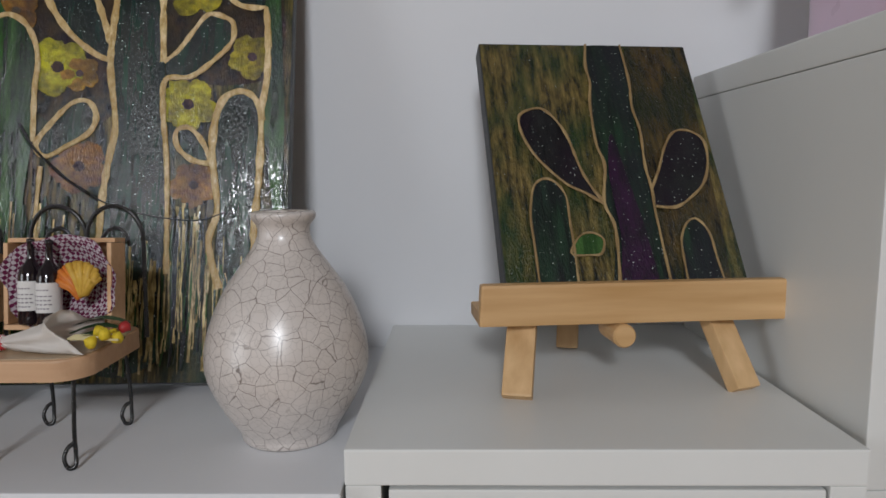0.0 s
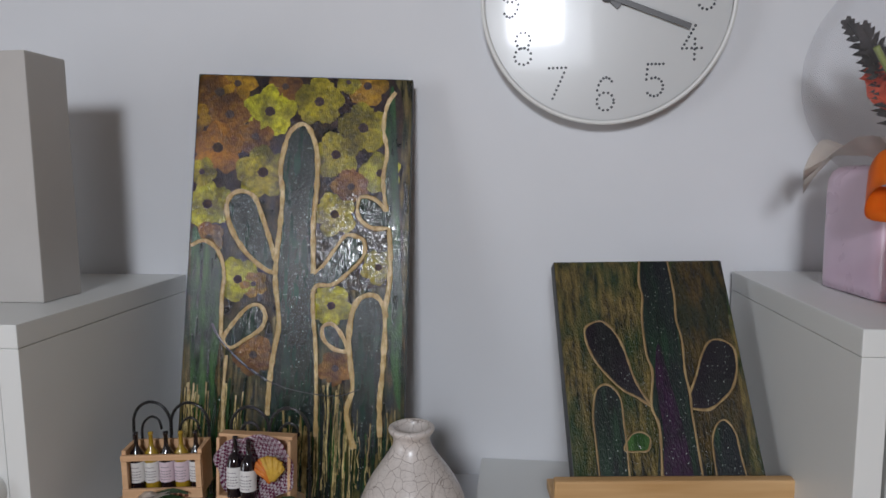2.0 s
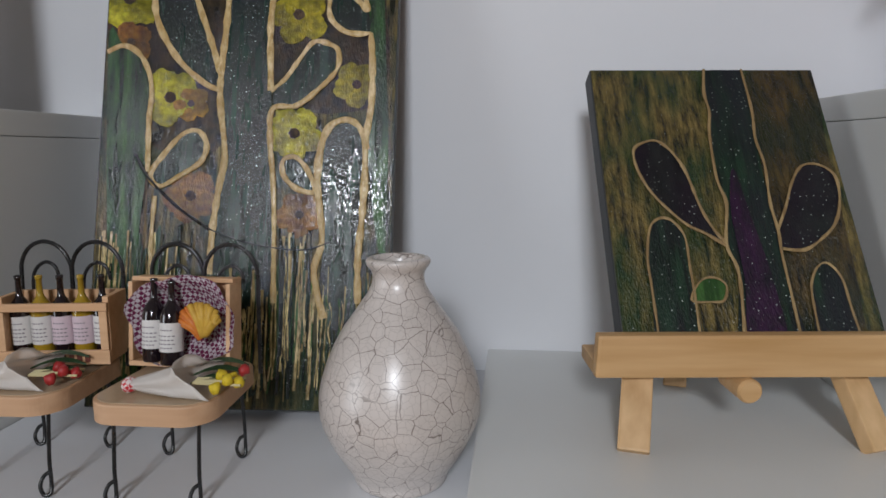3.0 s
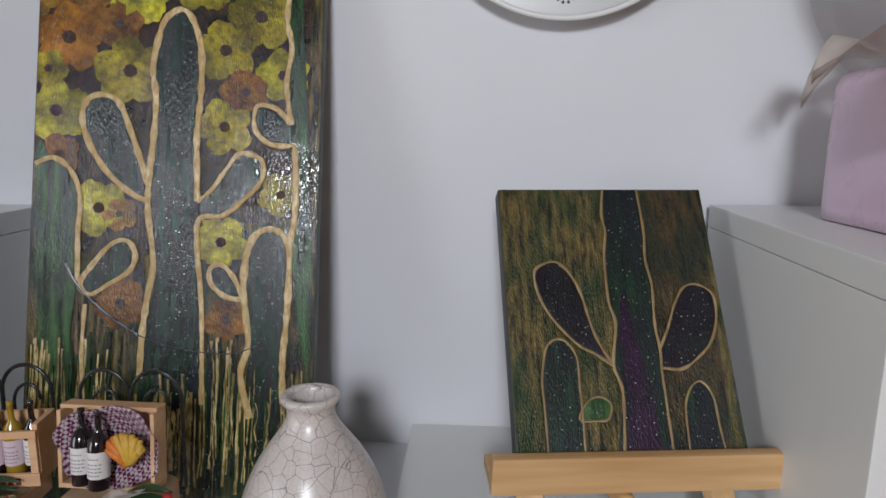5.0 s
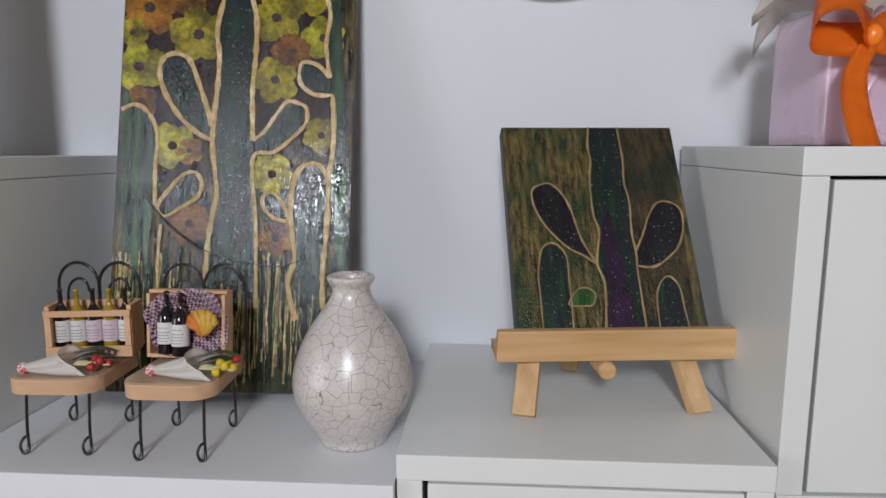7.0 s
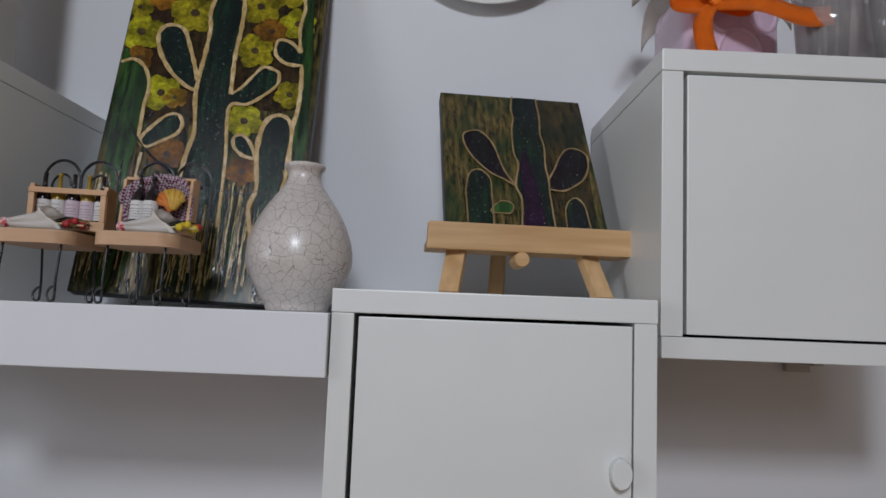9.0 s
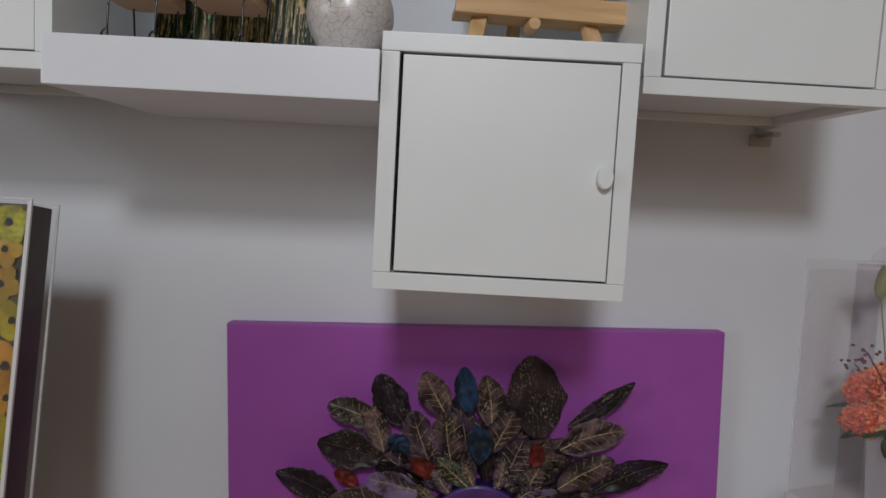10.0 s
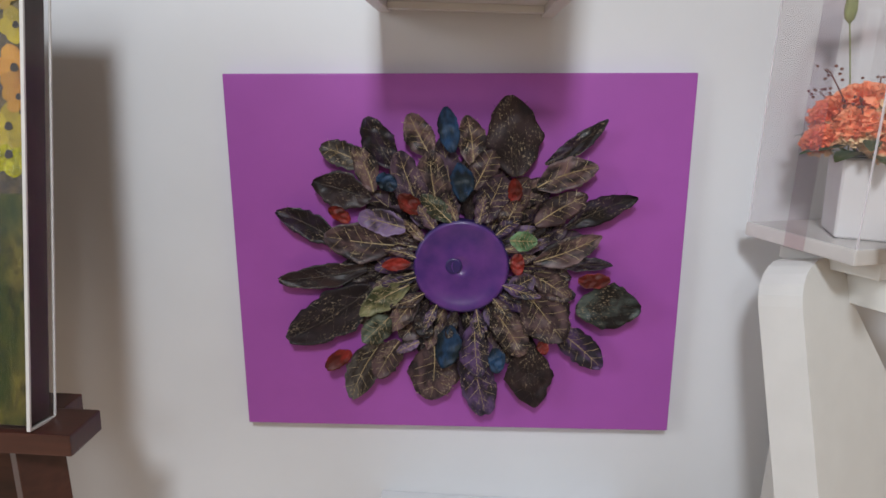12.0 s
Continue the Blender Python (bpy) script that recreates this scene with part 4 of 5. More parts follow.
for sx in (-1, 1):
    bm = bmesh.new()
    a, b = Vector((sx * 0.0690 - 0.005, -0.0150, 0.0075)), Vector((sx * 0.030 - 0.003, 0.1080, 0.200))
    m = Matrix.Translation(a) @ (b - a).normalized().to_track_quat("Z", "Y").to_matrix().to_4x4()
    box(bm, -0.0090, 0.0090, -0.005, 0.005, -0.008, (b - a).length, 0.0016, m=m)
    part("front_leg", bm, "pine_v", es)
bm = bmesh.new()
a, b = Vector((-0.014, 0.0895, 0.0065)), Vector((0.0, 0.128, 0.180))
m = Matrix.Translation(a) @ (b - a).normalized().to_track_quat("Z", "Y").to_matrix().to_4x4()
box(bm, -0.0080, 0.0080, -0.005, 0.005, -0.006, (b - a).length, 0.0016, m=m)
part("rear_leg", bm, "pine_v", es)
part("peg", lathe(bmesh.new(), [(0.0060, -0.016), (0.0072, -0.0145), (0.0072, 0.012), (0.006, 0.014)], 24, pose(-0.009, -0.002, 0.0350, 90, 0, 0), cap=True), "pine", es)
part("top_bar", boxed(-0.035, 0.035, 0.112, 0.120, 0.180, 0.192, 0.0012), "pine", es)

# ---- the crackle vase ----
vs = thing("vase", "round grey-white crackle-glazed ceramic vase", "vase", pose(-0.0855, 0.3650, 1.4546))
prof = [(0.0005, 0.0012), (0.0235, 0.0012), (0.0262, 0.0), (0.0275, 0.0025), (0.0285, 0.006), (0.034, 0.0145), (0.0405, 0.026), (0.0455, 0.038), (0.0467, 0.047), (0.0457, 0.058), (0.0412, 0.073), (0.0340, 0.088), (0.0265, 0.099), (0.0195, 0.109),
        (0.0158, 0.1155), (0.0147, 0.120), (0.0152, 0.124), (0.0172, 0.1268), (0.0182, 0.1288), (0.0180, 0.1308), (0.0160, 0.1318), (0.0135, 0.131), (0.0118, 0.126), (0.0115, 0.116), (0.016, 0.106), (0.026, 0.09)]
line = [(p.x, p.y) for p in smooth_line([(*q, 0) for q in prof], 3)]
part("body", lathe(bmesh.new(), [(max(r, 0.0004), z) for r, z in line], 80), "crackle", vs, smooth=True)


# ---- miniature garden chairs ----
def wire(parent, name, pts, r=0.0011, per=7):
    return part(name, tube(bmesh.new(), smooth_line(pts, per), r, 8), "black_wire", parent, smooth=True)


def mini_chair(label, m):
    """A doll-sized wire chair with a wooden seat and a looped back."""
    c = thing("miniature_chair", label, "chair", m, group="miniature wire chairs")
    bm = bmesh.new()
    outline2 = []
    for cx, cy, a0 in ((0.0190, 0.027, 0), (-0.0215, 0.027, 90), (-0.0195, -0.021, 180), (0.016, -0.021, 270)):
        r = 0.013 if cy > 0 else 0.017
        outline2 += [(cx + r * math.cos(radians(a0 + k * 7.5)), cy + r * math.sin(radians(a0 + k * 7.5))) for k in range(13)]
    f = bm.faces.new([bm.verts.new((x, y, 0.0455)) for x, y in outline2])
    r = bmesh.ops.extrude_face_region(bm, geom=[f])
    top = [v for v in r["geom"] if isinstance(v, bmesh.types.BMVert)]
    bmesh.ops.translate(bm, verts=top, vec=(0, 0, 0.0105))
    es2 = [e for e in bm.edges if all(v.co.z > 0.055 for v in e.verts)]
    bmesh.ops.bevel(bm, geom=es2, offset=0.0012, segments=2, profile=0.6, affect="EDGES")
    seat = part("seat", bm, "seat", c, "rounded wooden seat")
    bm = bmesh.new()
    f = bm.faces.new([bm.verts.new((x * 0.95, y * 0.95, 0.0560)) for x, y in outline2])
    r = bmesh.ops.extrude_face_region(bm, geom=[f])
    bmesh.ops.translate(bm, verts=[v for v in r["geom"] if isinstance(v, bmesh.types.BMVert)], vec=(0, 0, 0.0005))
    part("varnish", bm, "seat_top", seat, "milky varnished seat top")
    for sx in (-1, 1):
        for sy in (-1, 1):
            x, y = sx * 0.0240, sy * 0.031
            pts = [(x, y * 0.9, 0.047), (x, y, 0.020), (x, y, 0.0075), (x + 0.0005, y - 0.002, 0.0018), (x - 0.0024, y - 0.0035, 0.0013), (x - 0.0046, y - 0.003, 0.006), (x - 0.0035, y - 0.001, 0.0105), (x - 0.0008, y, 0.0125)]
            wire(c, "leg", pts)
    for sx in (-1, 1):
        cx = sx * 0.0172
        pts = [(cx - 0.0168, 0.036, 0.050), (cx - 0.0170, 0.037, 0.085)] + [(cx + 0.0170 * math.cos(radians(180 - k * 20)), 0.038, 0.1075 + 0.0185 * math.sin(radians(180 - k * 20))) for k in range(10)] + [(cx + 0.0170, 0.037, 0.085), (cx + 0.0168, 0.036, 0.050)]
        wire(c, "back_loop", pts, 0.0013)
        q = [(cx - 0.009, 0.038, 0.080), (cx - 0.0098, 0.038, 0.100), (cx - 0.0070, 0.038, 0.109), (cx, 0.038, 0.1135), (cx + 0.0062, 0.038, 0.1105), (cx + 0.0085, 0.038, 0.103)]
        wire(c, "scroll", q, 0.0011)
    return c


CHAIR_A = pose(-0.2115, 0.3495, 1.4546, 0, 0, 1)
CHAIR_B = pose(-0.3025, 0.3540, 1.4546, 0, 0, 2)
mini_chair("miniature black wire chair with a wooden seat holding a picnic crate", CHAIR_A @ Matrix.Diagonal((1, 1, 1.065, 1)))
mini_chair("miniature black wire chair with a wooden seat holding a bottle crate", CHAIR_B @ Matrix.Diagonal((1, 1, 1.065, 1)))


def bottle(label, m, glass, paper):
    b = thing("miniature_bottle", label, "bottle", m, group="miniature bottles")
    part("glass", lathe(bmesh.new(), [(0.0004, 0), (0.0058, 0), (0.0062, 0.0008), (0.0062, 0.026), (0.0052, 0.0305), (0.0025, 0.034), (0.0019, 0.036), (0.0017, 0.044), (0.0021, 0.0442), (0.0021, 0.0462), (0.0004, 0.0466)], 20), glass, b, smooth=True)
    lab = part("paper_label", lathe(bmesh.new(), [(0.00635, 0.0075), (0.00635, 0.0235)], 20), paper, b, "printed paper label", smooth=True)
    bm = bmesh.new()
    for z, w in ((0.0192, 34), (0.0160, 50), (0.0138, 44), (0.0116, 50), (0.0094, 36)):
        for s in range(5):
            a0, a1 = -90 - w + s * w * 0.4, -90 - w + (s + 0.72) * w * 0.4
            vs4 = [bm.verts.new((0.00645 * math.cos(radians(a)), 0.00645 * math.sin(radians(a)), zz)) for a, zz in ((a0, z), (a1, z), (a1, z + 0.0007), (a0, z + 0.0007))]
            bm.faces.new(vs4)
    part("print", bm, "label_ink", lab)
    return b


def slatted_crate(m):
    """An open wooden crate for a row of bottles."""
    c = thing("miniature_crate", "open wooden crate holding five miniature bottles", "crate", m, group="miniature crates")
    w, d, h = 0.064, 0.026, 0.043
    part("base", boxed(-w / 2, w / 2, 0, d, 0, 0.003, 0.0006), "crate", c)
    for s in (-1, 1):
        part("side_panel", boxed(s * w / 2 - 0.0018, s * w / 2 + 0.0018, 0, d, 0.0032, h, 0.0006), "crate", c)
    part("back_panel", boxed(-w / 2 + 0.002, w / 2 - 0.002, d - 0.003, d, 0.0032, h, 0.0006), "crate", c)
    part("front_slat", boxed(-w / 2 - 0.0018, w / 2 + 0.0018, -0.003, -0.0002, 0.0345, 0.0395, 0.0006), "crate", c)
    low = part("front_slat", boxed(-w / 2 - 0.0018, w / 2 + 0.0018, -0.003, -0.0002, 0.0005, 0.0095, 0.0006), "crate", c)
    for s in (-1, 1):
        part("front_post", boxed(s * (w / 2 - 0.001) - 0.0024, s * (w / 2 - 0.001) + 0.0024, -0.0028, -0.0004, 0.0097, 0.0343, 0.0005), "crate", c)
    bm = bmesh.new()
    for k in range(7):
        box(bm, -0.010 + k * 0.0048, -0.0070 + k * 0.0048, -0.0036, -0.0031, 0.0024, 0.0070)
    part("lettering", bm, "brand", low, "dark burnt lettering")
    return c


def display_crate(m):
    """A tipped-up crate lined with gingham cloth."""
    c = thing("miniature_crate", "tipped wooden crate lined with purple gingham cloth", "crate", m, group="miniature crates")
    w, h, d = 0.062, 0.050, 0.016
    part("back_panel", boxed(-w / 2, w / 2, d - 0.003, d, 0, h, 0.0006), "crate", c)
    part("side_panel", boxed(-w / 2 - 0.003, -w / 2 - 0.0002, 0, d, 0, h, 0.0006), "crate", c)
    part("side_panel", boxed(w / 2 + 0.0002, w / 2 + 0.003, 0, d, 0, h, 0.0006), "crate", c)
    part("bottom_panel", boxed(-w / 2 - 0.003, w / 2 + 0.003, 0, d, -0.0034, -0.0002, 0.0006), "crate", c)
    part("top_panel", boxed(-w / 2 - 0.003, w / 2 + 0.003, 0.004, d, h + 0.0002, h + 0.003, 0.0006), "crate", c)
    bm = bmesh.new()
    n, rings = 40, []
    for j in range(6):
        ring = []
        for k in range(n):
            a = 2 * math.pi * k / n
            q = (j + 0.02) / 5 * (1 + 0.06 * math.sin(4 * a + 3.6) + 0.025 * math.sin(9 * a))
            x, z = 0.0365 * q * math.cos(a) + 0.002, 0.026 + 0.0290 * q * math.sin(a)
            ring.append(bm.verts.new((x, 0.0115 - 0.013 * (j / 5) ** 2 + 0.0016 * math.sin(6 * a) * j / 5, z)))
        rings.append(ring)
    for a, b in zip(rings, rings[1:]):
        for k in range(n):
            bm.faces.new((a[k], a[(k + 1) % n], b[(k + 1) % n], b[k]))
    r = bmesh.ops.solidify(bm, geom=bm.faces[:], thickness=0.0006)
    part("cloth", bm, "gingham", c, "purple gingham cloth", smooth=True)
    return c


SEAT = 0.0603
ca = CHAIR_A @ pose(-0.0065, 0.012, SEAT + 0.0066, -6, 0, -3) @ Matrix.Scale(0.95, 4)
display_crate(ca)
bottle("dark wine bottle in the gingham crate", ca @ pose(-0.0165, 0.0, 0.0006) @ Matrix.Scale(1.12, 4), "dark_glass", "label")
bottle("dark wine bottle in the gingham crate", ca @ pose(-0.0022, -0.0040, -0.0002) @ Matrix.Scale(1.12, 4), "dark_glass", "label")
pa = thing("pasta_bundle", "orange and yellow bundle of modelled pasta", "food", ca @ pose(0.0175, -0.0035, 0.0270) @ Matrix.Scale(0.90, 4))
for k in range(13):
    t = k / 12
    a = radians(205 - 205 * t)
    bm = bmesh.new()
    e = Vector((0.0135 * math.cos(a), -0.002 - 0.0015 * (k % 2), 0.0105 * math.sin(a) + 0.002))
    f = Vector((0.002 * math.cos(a) + 0.003, -0.0035, -0.0115 + 0.003 * t))
    tube(bm, smooth_line([e, (e + f) / 2 + Vector((0.002, -0.003, 0.002)), f], 4), 0.0024, 7)
    part("strand", bm, "cheese" if k < 5 else "cheese_pale", pa, smooth=True)
cb = CHAIR_B @ pose(0.0075, 0.006, SEAT + 0.0030, 0, 0, 7) @ Matrix.Scale(0.97, 4)
slatted_crate(cb)
for k, (g, l) in enumerate((("dark_glass", "label"), ("gold_glass", "label"), ("dark_glass", "label_pink"), ("gold_glass", "label_pink"), ("dark_glass", "label"))):
    bottle("dark wine bottle in the open crate" if g == "dark_glass" else "golden oil bottle in the open crate", cb @ pose(-0.0256 + 0.0128 * k, 0.0108, 0.0032, 0, 0, 0) @ Matrix.Diagonal((1.02, 1.02, 1.12, 1)), g, l)


def posy(label, m, blooms, gold):
    """A small paper-wrapped bunch lying on a seat."""
    p = thing("miniature_posy", label, "bouquet", m, group="miniature posies")
    bm = bmesh.new()
    rings, n = [], 28
    for j in range(11):
        t = j / 10
        r = 0.0030 + 0.0140 * t ** 0.95
        ring = []
        for k in range(n):
            a = 2 * math.pi * k / n
            q = r * (1 + 0.16 * math.sin(3 * a + 2 * t) + 0.10 * math.sin(7 * a + 4 * t))
            lip = (0.010 * math.sin(2 * a + 0.6) - 0.004) * max(0.0, t - 0.6) / 0.4
            ring.append(bm.verts.new((-0.024 + 0.040 * t + lip, q * math.cos(a) * 1.05, max(0.0005, 0.0056 + q * (0.78 + 0.06 * t * (1 if math.sin(a) > 0 else -1)) * math.sin(a)))))
        rings.append(ring)
    for a, b in zip(rings, rings[1:]):
        for k in range(n):
            bm.faces.new((a[k], a[(k + 1) % n], b[(k + 1) % n], b[k]))
    bmesh.ops.solidify(bm, geom=bm.faces[:], thickness=0.0003)
    part("paper", bm, "wrap", p, "translucent beige paper", smooth=True)
    bm = bmesh.new()
    bmesh.ops.create_icosphere(bm, subdivisions=2, radius=0.0050, matrix=pose(-0.025, 0, 0.0050) @ Matrix.Diagonal((0.9, 1.0, 0.9, 1)))
    part("tie", bm, "red_gingham", p, "red gingham tie", smooth=True)
    for k in range(5):
        part("stalk", tube(bmesh.new(), [Vector((0.010, -0.004 + 0.002 * k, 0.0065)), Vector((0.036, -0.006 + 0.003 * k, 0.0055 + 0.001 * (k % 2)))], 0.0007, 6), "cream_stick", p)
    for k in range(3):
        bm = bmesh.new()
        rows = []
        for i in range(6):
            t = i / 5
            h = 0.0048 * math.sin(math.pi * (0.06 + 0.9 * t))
            rows.append([bm.verts.new((0.006 + 0.030 * t, 0.004 + 0.005 * k + s * h, 0.0030 + 0.003 * k + 0.004 * math.sin(3 * t) + 0.001 * abs(s))) for s in (-1, 0, 1)])
        for x, y in zip(rows, rows[1:]):
            for j in range(2):
                bm.faces.new((x[j], x[j + 1], y[j + 1], y[j]))
        part("leaf", bm, "leaf_green", p)
    for k in range(blooms):
        bm = bmesh.new()
        bmesh.ops.create_icosphere(bm, subdivisions=2, radius=0.0033)
        for v in bm.verts:
            v.co *= 1 + 0.45 * noise.noise(v.co * 500 + Vector((k * 3, 0, 0)))
        part("bloom", bm, "red_bead" if k == blooms - 1 else gold, p, m=pose(0.024 + 0.005 * (k % 3), -0.010 + 0.0040 * k, 0.0058 + 0.003 * (k % 2)), smooth=True)
    return p


posy("paper-wrapped posy with yellow blooms on the chair seat", CHAIR_A @ pose(0.008, -0.019, SEAT, 0, 0, 8), 6, "yellow_bloom")
posy("paper-wrapped posy with red buds on the chair seat", CHAIR_B @ pose(0.000, -0.022, SEAT, 0, 0, 14), 4, "red_bead")

# ---- violet canvas with the leaf flower ----
pc = thing("leaf_collage", "violet canvas with a large flower of painted real leaves", "painting", pose(0.0860, 0.5375, 0.8565, 0, -2.1, 0) @ Matrix.Diagonal((0.986, 1, 0.981, 1)))
part("canvas", boxed(-0.3490, 0.3490, 0.0, 0.0240, -0.2865, 0.2865, 0.0022), "violet", pc)
leaf_rng = random.Random(7)
HUBX, HUBZ = 0.0085, -0.003
leaf_count = 0


def leaf(bx, bz, ang, ln, w, tone):
    """One dried leaf: a curled blade with a raised midrib; (bx, bz) is its base, seen from the flower's middle."""
    global leaf_count
    leaf_count += 1
    bm = bmesh.new()
    nu, nv = 24, 5
    ph = leaf_rng.uniform(0, 6)
    blunt = leaf_rng.uniform(0.5, 0.85)
    bend = leaf_rng.uniform(-0.10, 0.10)
    curl = leaf_rng.uniform(-0.4, 1.3)

    def lift(t, s):
        ridge = -0.0016 * abs(math.sin(t * 9 + abs(s) * 2.2 + ph)) * min(1, w / 0.04)
        return -0.0015 - 0.0085 * curl * abs(s) ** 1.4 * w / 0.06 * 0.6 - 0.007 * t * t + ridge - 0.0030 * noise.noise(Vector((t * 5, s * 2.2, ph)))

    rows = []
    for i in range(nu + 1):
        t = i / nu
        half = w / 2 * max(0.03, math.sin(math.pi * min(1, t * 0.95 + 0.03)) ** blunt)
        half *= 1 + 0.16 * noise.noise(Vector((t * 5 + ph, ph, 0)))
        row = []
        for j in range(-nv, nv + 1):
            s = j / nv
            edge = 1 + (0.12 * noise.noise(Vector((t * 13, ph + (3 if s > 0 else 0), 3))) + 0.06 * noise.noise(Vector((t * 47, ph + (3 if s > 0 else 0), 8)))) * abs(s)
            row.append(bm.verts.new((t * ln, lift(t, s), half * s * edge + bend * ln * t * (1 - t) * 2)))
        rows.append(row)
    for a, b in zip(rows, rows[1:]):
        for j in range(2 * nv):
            bm.faces.new((a[j], a[j + 1], b[j + 1], b[j]))
    bmesh.ops.solidify(bm, geom=bm.faces[:], thickness=0.0008)
    level = 0.0007 * leaf_count * 0.28 + (0.007 if tone in ("rd", "lm", "te", "lg", "gr") and ln < 0.1 else 0.0)
    m = pose(HUBX + bx, -0.001 - level, HUBZ + bz, 0, -ang, 0)
    ob = part("leaf", bm, "leaf_" + tone, pc, smooth=True, m=m)
    if w > 0.015 and tone not in ("rd", "te"):
        bm = bmesh.new()
        pts = [Vector((ln * t, lift(t, 0) - 0.0006, bend * ln * t * (1 - t) * 2)) for t in (0.0, 0.2, 0.4, 0.6, 0.8, 0.95)]
        tube(bm, pts, 0.0009, 6, taper=lambda t: 1 - 0.7 * t)
        for k in range(5):
            t0 = 0.16 + 0.15 * k
            for sg in (-1, 1):
                z0, hw = bend * ln * t0 * (1 - t0) * 2, w / 2 * math.sin(math.pi * t0) ** blunt * 0.82
                tube(bm, [Vector((ln * t0, lift(t0, 0) - 0.0004, z0)), Vector((ln * (t0 + 0.09), lift(t0 + 0.09, 0.45 * sg) - 0.0005, z0 + sg * hw * 0.55)), Vector((ln * (t0 + 0.14), lift(t0 + 0.14, 0.85 * sg) - 0.0004, z0 + sg * hw))], 0.0003, 5)
        part("midrib", bm, "vein_dark" if tone in ("dp", "dk", "gb", "db") else "vein", ob)


for k in range(44):
    a = k * 360 / 44 + leaf_rng.uniform(-4, 4)
    leaf(0.085 * math.cos(radians(a)), 0.08 * math.sin(radians(a)), a, leaf_rng.uniform(0.07, 0.125), leaf_rng.uniform(0.035, 0.055), leaf_rng.choice(("db", "dk", "dp", "br", "pb", "bg")))
for k in range(30):
    a = k * 12 + leaf_rng.uniform(-4, 4)
    leaf(0.070 * math.cos(radians(a)), 0.072 * math.sin(radians(a)), a + leaf_rng.uniform(-14, 14), leaf_rng.uniform(0.050, 0.075), leaf_rng.uniform(0.022, 0.032), leaf_rng.choice(("db", "dk", "pb", "bg", "br", "pu", "li")))
leaf(-0.190, 0.036, 151, 0.104, 0.044, "dp")
leaf(-0.146, -0.004, -172, 0.139, 0.040, "db")
leaf(-0.138, -0.037, -148, 0.161, 0.075, "dk")
leaf(-0.145, 0.156, 156, 0.070, 0.040, "gg")
leaf(-0.102, 0.152, 117, 0.084, 0.049, "dp")
leaf(-0.137, 0.104, 162, 0.090, 0.058, "db")
leaf(-0.047, 0.171, 116, 0.068, 0.044, "bg")
leaf(-0.013, 0.176, 99, 0.067, 0.031, "te")
leaf(0.017, 0.156, 98, 0.075, 0.044, "bg")
leaf(0.082, 0.140, 97, 0.119, 0.080, "db")
leaf(0.123, 0.158, 37, 0.109, 0.028, "dp")
leaf(0.112, 0.124, 20, 0.093, 0.049, "bg")
leaf(0.159, 0.063, 25, 0.111, 0.040, "dp")
leaf(0.111, 0.067, 32, 0.088, 0.044, "br")
leaf(0.110, 0.008, 24, 0.109, 0.044, "bg")
leaf(0.155, 0.000, 5, 0.074, 0.022, "dp")
leaf(0.178, -0.018, 4, 0.047, 0.025, "rd")
leaf(0.177, -0.065, 2, 0.098, 0.075, "gb")
leaf(0.148, -0.100, -40, 0.095, 0.049, "pu")
leaf(0.104, -0.125, -82, 0.107, 0.075, "db")
leaf(0.013, -0.128, -77, 0.119, 0.058, "pu")
leaf(-0.042, -0.130, -94, 0.091, 0.084, "br")
leaf(-0.124, -0.123, -118, 0.110, 0.053, "gg")
leaf(-0.173, -0.139, -146, 0.048, 0.027, "rd")
leaf(-0.097, -0.122, -121, 0.071, 0.044, "br")
leaf(-0.102, 0.034, 172, 0.107, 0.062, "br")
leaf(-0.132, 0.117, 111, 0.073, 0.035, "bg")
leaf(-0.098, 0.122, 141, 0.033, 0.027, "te")
leaf(-0.168, 0.072, 144, 0.037, 0.022, "rd")
leaf(-0.058, 0.075, 109, 0.109, 0.049, "pb")
leaf(-0.033, 0.085, 98, 0.095, 0.053, "bg")
leaf(0.002, 0.103, 96, 0.060, 0.035, "te")
leaf(-0.060, 0.086, 139, 0.043, 0.028, "rd")
leaf(0.018, 0.121, 65, 0.067, 0.044, "br")
leaf(0.029, 0.073, 66, 0.077, 0.053, "pb")
leaf(0.079, 0.101, 93, 0.039, 0.022, "rd")
leaf(-0.015, 0.072, 136, 0.062, 0.031, "gr")
leaf(-0.084, 0.061, 164, 0.073, 0.040, "li")
leaf(-0.077, 0.007, -179, 0.043, 0.021, "rd")
leaf(-0.079, -0.026, -148, 0.091, 0.040, "lg")
leaf(-0.066, -0.044, -127, 0.074, 0.035, "bg")
leaf(-0.111, -0.079, -136, 0.057, 0.044, "gr")
leaf(0.073, 0.045, 1, 0.040, 0.031, "lm")
leaf(0.085, 0.025, -88, 0.032, 0.022, "rd")
leaf(0.073, -0.035, 32, 0.045, 0.035, "li")
leaf(0.111, -0.011, -32, 0.066, 0.044, "br")
leaf(0.100, -0.039, -52, 0.095, 0.080, "br")
leaf(0.052, -0.069, -58, 0.084, 0.053, "bg")
leaf(-0.015, -0.090, -100, 0.070, 0.040, "te")
leaf(0.040, -0.103, 142, 0.031, 0.022, "li")
leaf(0.021, -0.089, -85, 0.089, 0.053, "pu")
leaf(0.054, -0.127, -87, 0.040, 0.027, "te")
leaf(-0.065, -0.121, -156, 0.039, 0.019, "li")
leaf(0.122, -0.115, -62, 0.021, 0.019, "rd")
leaf(-0.070, -0.078, -55, 0.040, 0.031, "dk")
leaf(0.060, 0.061, 63, 0.051, 0.035, "br")
